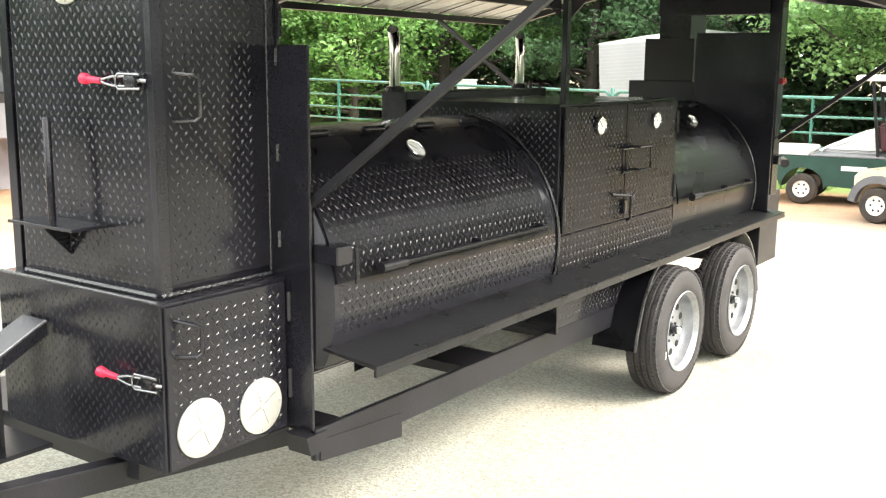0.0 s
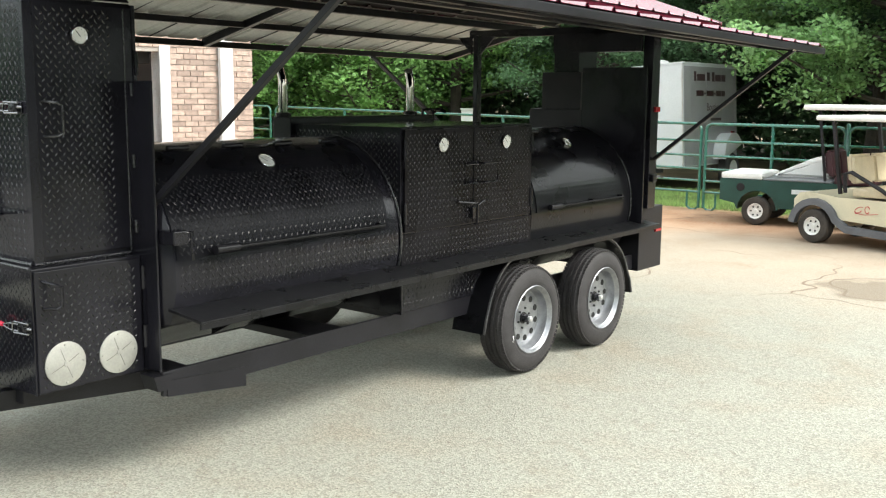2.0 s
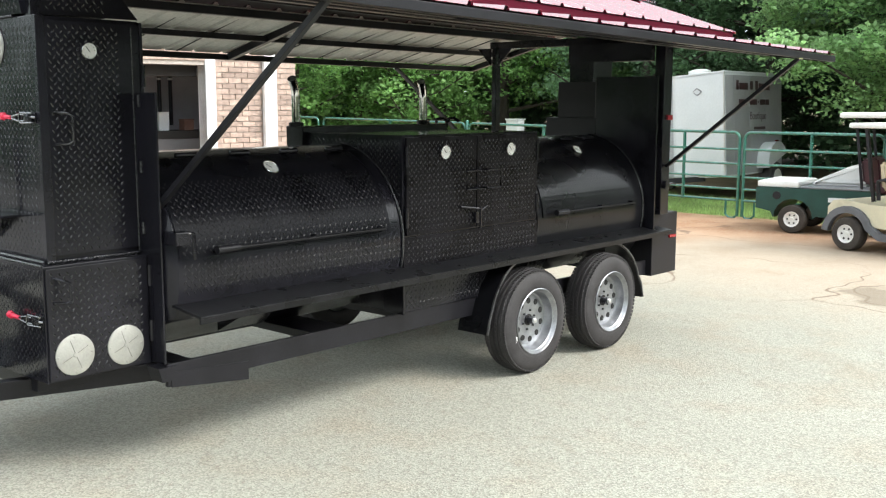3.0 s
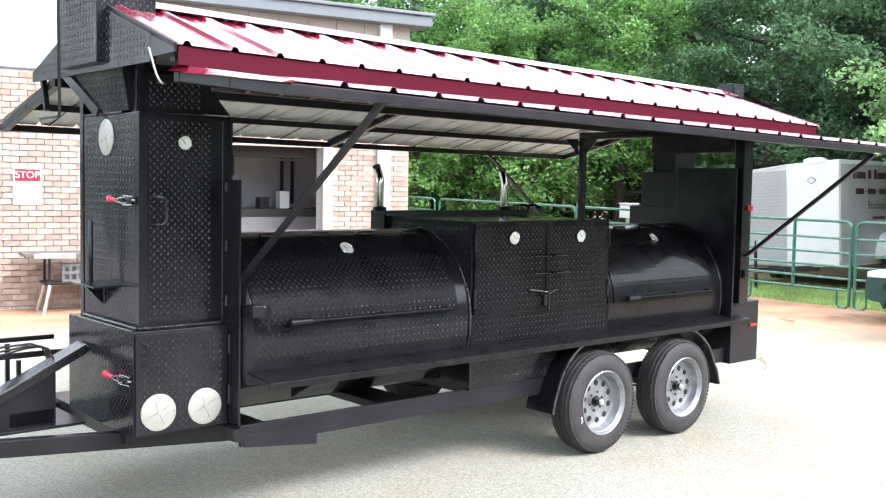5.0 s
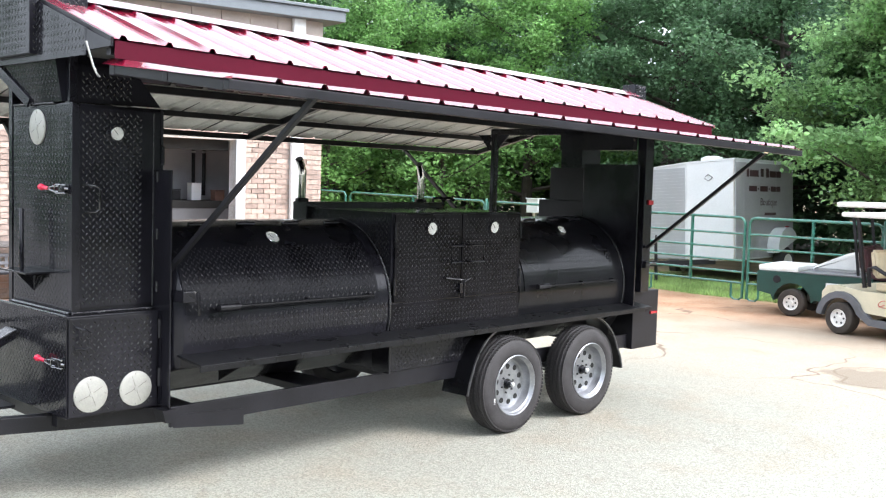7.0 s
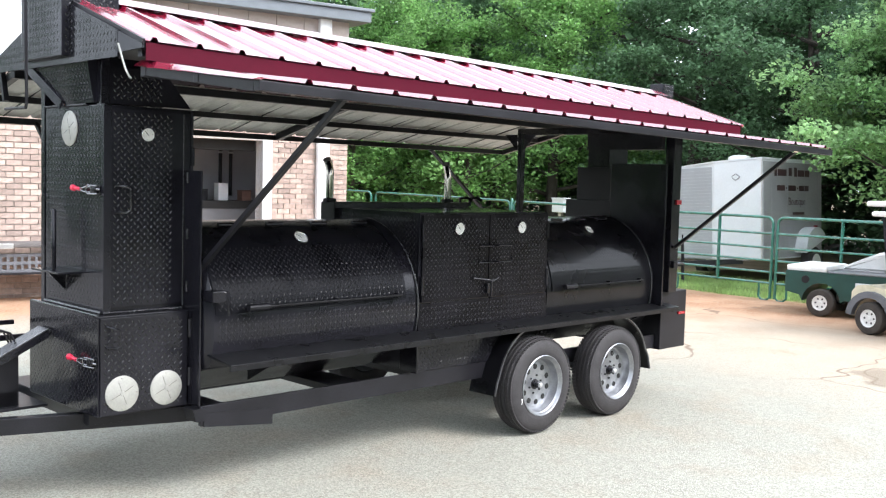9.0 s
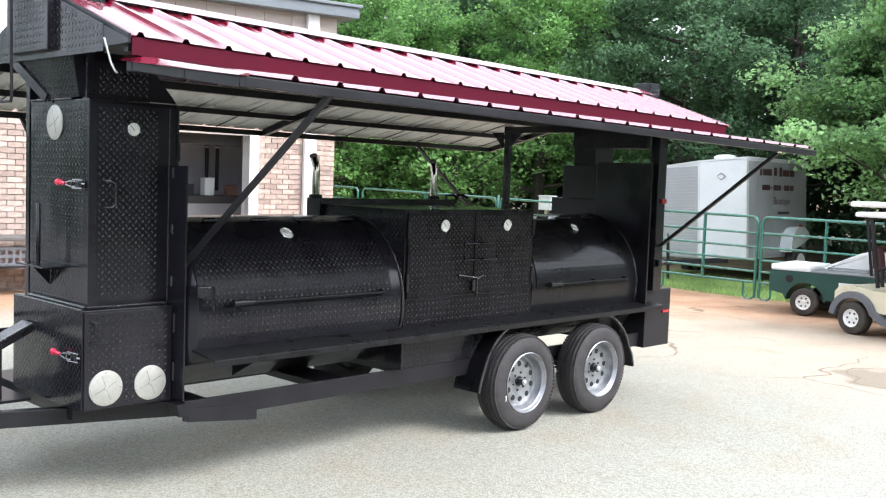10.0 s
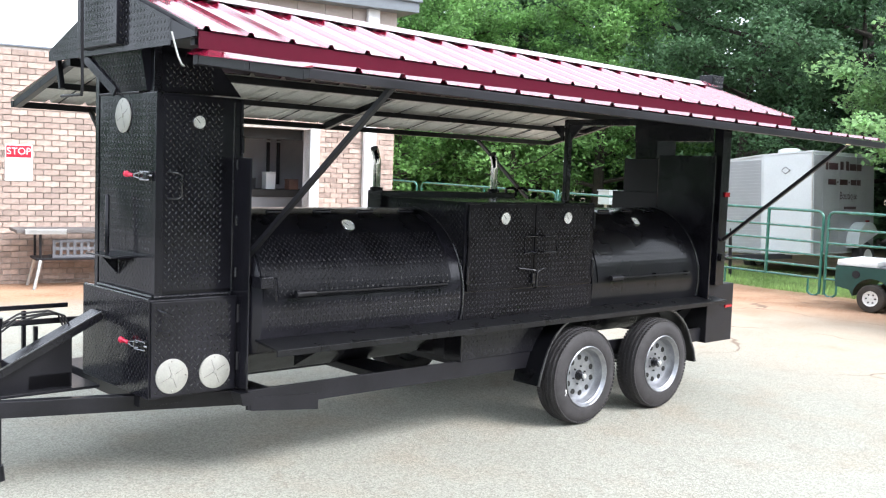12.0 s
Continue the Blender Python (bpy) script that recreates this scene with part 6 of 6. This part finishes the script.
def tree(x, y, height, width, low, seed, mat, clumps=110, count=70, size=0.16, label="tall broadleaf tree with dense green foliage"):
    """A tapered trunk, forked limbs, and a crown of leaf clumps on the limbs' ends."""
    rng = np.random.default_rng(seed)
    z0 = rise(x, y) - 0.05
    t = thing("tree", label, "tree", pose(x, y, z0), group="trees at the wood's edge")
    lean = rng.normal(size=2) * 0.3
    bm = B()
    pts = [(lean[0] * k * k / 16, lean[1] * k * k / 16, height * 0.9 * k / 6) for k in range(7)]
    r0 = 0.02 * height + 0.04
    sweep(bm, pts, r0, 9, radii=[r0 * (1.25 if k == 0 else 1 - 0.14 * k) for k in range(7)])
    trunk = part("trunk", bm, BARK, t, smooth=True)
    cs, sp = [], []
    limbs = B()
    n_l = 16
    for k in range(n_l):
        h = low + (height * 0.86 - low) * (k + rng.random() * 0.7) / n_l
        a = k * 2.4 + rng.random()
        reach = width * (1.0 - 0.55 * max(0, (h - low) / (height - low)) ** 1.3) * (0.75 + 0.4 * rng.random())
        p0 = Vector((lean[0] * (h / height) ** 2, lean[1] * (h / height) ** 2, h * 0.93))
        p2 = p0 + V(math.cos(a) * reach, math.sin(a) * reach, reach * (0.2 + 0.25 * rng.random()))
        p1 = (p0 + p2) / 2 + V(0, 0, -0.06 * reach)
        sweep(limbs, [p0, p1, p2], 0.05, 6, radii=[r0 * 0.35, r0 * 0.2, 0.012])
        per = max(3, clumps // n_l)
        for j in range(per):
            f = 0.35 + 0.7 * (j + rng.random()) / per
            q = p0.lerp(p2, f)
            w = 0.2 + 0.3 * rng.random()
            cs.append((q.x + rng.normal() * 0.28, q.y + rng.normal() * 0.28, q.z + rng.normal() * 0.24 + 0.1))
            sp.append((w * 1.5, w * 1.5, w * 0.8))
    for j in range(clumps // 8):
        cs.append((lean[0] + rng.normal() * width * 0.2, lean[1] + rng.normal() * width * 0.2, height * (0.85 + 0.15 * rng.random())))
        sp.append((0.6, 0.6, 0.5))
    part("branchwork", limbs, BARK, trunk)
    v, f = leaves(rng, cs, sp, count, size)
    link("crown", leaf_mesh("crown", v, f, mat), None, t, "crown of many small leaves")
    return t


def woods():
    k = 0
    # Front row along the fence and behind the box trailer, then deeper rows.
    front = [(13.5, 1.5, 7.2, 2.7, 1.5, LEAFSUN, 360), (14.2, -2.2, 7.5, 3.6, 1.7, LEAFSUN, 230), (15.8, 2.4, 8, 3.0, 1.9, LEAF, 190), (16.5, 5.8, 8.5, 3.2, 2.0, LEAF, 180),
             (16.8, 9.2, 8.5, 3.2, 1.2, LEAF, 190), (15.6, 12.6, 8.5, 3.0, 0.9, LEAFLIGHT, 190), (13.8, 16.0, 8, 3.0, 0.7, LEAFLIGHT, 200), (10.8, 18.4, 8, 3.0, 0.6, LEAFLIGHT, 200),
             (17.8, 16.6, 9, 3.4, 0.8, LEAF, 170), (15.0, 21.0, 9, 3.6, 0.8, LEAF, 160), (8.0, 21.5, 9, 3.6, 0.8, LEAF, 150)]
    deep = [(19.5, 0.2, 9, 3.6, 1.0, LEAFSHADE, 170), (20.4, 4.2, 9.5, 3.6, 1.2, LEAFSHADE, 160), (20.8, 8.2, 9.5, 3.6, 1.0, LEAFSHADE, 160), (20.2, 12.6, 9.5, 3.6, 0.8, LEAF, 160),
            (18.6, -4.6, 8.5, 3.6, 1.0, LEAF, 150), (23.5, 17.5, 10.5, 4.0, 0.8, LEAFSHADE, 130), (24.5, 6, 10.5, 4.0, 0.8, LEAFSHADE, 130), (24, -1, 10, 4, 0.8, LEAFSHADE, 130),
            (20.0, 20.5, 10, 4, 0.8, LEAFSHADE, 130), (24.4, 11.5, 10.5, 4, 0.8, LEAFSHADE, 130)]
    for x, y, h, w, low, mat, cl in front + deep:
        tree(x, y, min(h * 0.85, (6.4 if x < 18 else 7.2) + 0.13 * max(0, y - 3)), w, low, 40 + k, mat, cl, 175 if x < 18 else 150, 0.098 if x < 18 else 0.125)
        k += 1
    for x, y, h, w in ((12.9, 13.2, 4.2, 1.7), (11.2, 15.6, 3.6, 1.7), (9.2, 17.4, 4.0, 1.7)):
        tree(x, y, h, w, 0.35, 40 + k, LEAFLIGHT, 84, 110, 0.11, "young leafy tree with bright low branches")
        k += 1
    # Shaded undergrowth between the trunks, and the far wood behind it.
    rng = np.random.default_rng(7)
    cs, sp = [], []
    for j in range(700):
        a = rng.random()
        x, y = (18 + 5 * rng.random(), -10 + 30 * a) if rng.random() < 0.6 else (6 + 16 * a, 20 + 5 * rng.random())
        cs.append((x, y, 0.3 + 2.5 * rng.random() ** 1.3))
        sp.append((0.9, 0.9, 0.55))
    v, f = leaves(rng, cs, sp, 90, 0.2)
    link("undergrowth", leaf_mesh("undergrowth", v, f, LEAF), None, None, "shaded leafy undergrowth below the trees", "stuff", "undergrowth")
    cs, sp = [], []
    # From clump 900 on: unseen wood, added behind the camera to darken reflections.
    for j in range(1800):
        a = -0.75 + 2.6 * rng.random() if j < 900 else 1.85 + 3.7 * rng.random()
        d = 30 + 6 * rng.random() if j < 900 else 19 + 5 * rng.random()
        cs.append((-5 + d * math.cos(a), -4 + d * math.sin(a), 0.3 + (8.5 if j < 900 else 6.5 if a > 2.7 else 2.5) * rng.random()))
        sp.append((1.9, 1.9, 1.3))
    v, f = leaves(rng, cs, sp, 70, 0.42)
    link("far_wood", leaf_mesh("far_wood", v, f, LEAF), None, None, "dense dark green far wood, with an unseen part added for reflections", "stuff", "wood")
    # Lawn blades between the gates and the box trailer.
    n = 26000
    x = 9.45 + 2.6 * rng.random(n) ** 1.2
    y = 1.8 + 8 * rng.random(n)
    z = np.array([rise(a, b) for a, b in zip(x, y)])
    h = 0.05 + 0.07 * rng.random(n)
    a = rng.random(n) * 6.28
    w = 0.008 + 0.006 * rng.random(n)
    lean = rng.normal(size=(n, 2)) * 0.03
    v = np.stack([np.stack([x - w * np.cos(a), y - w * np.sin(a), z], 1), np.stack([x + w * np.cos(a), y + w * np.sin(a), z], 1), np.stack([x + lean[:, 0], y + lean[:, 1], z + h], 1)], 1).reshape(-1, 3)
    link("lawn", leaf_mesh("lawn", v, np.arange(3 * n).reshape(-1, 3), GRASS), None, None, "bright green lawn strip behind the gates", "stuff", "grass")


woods()
bricks()
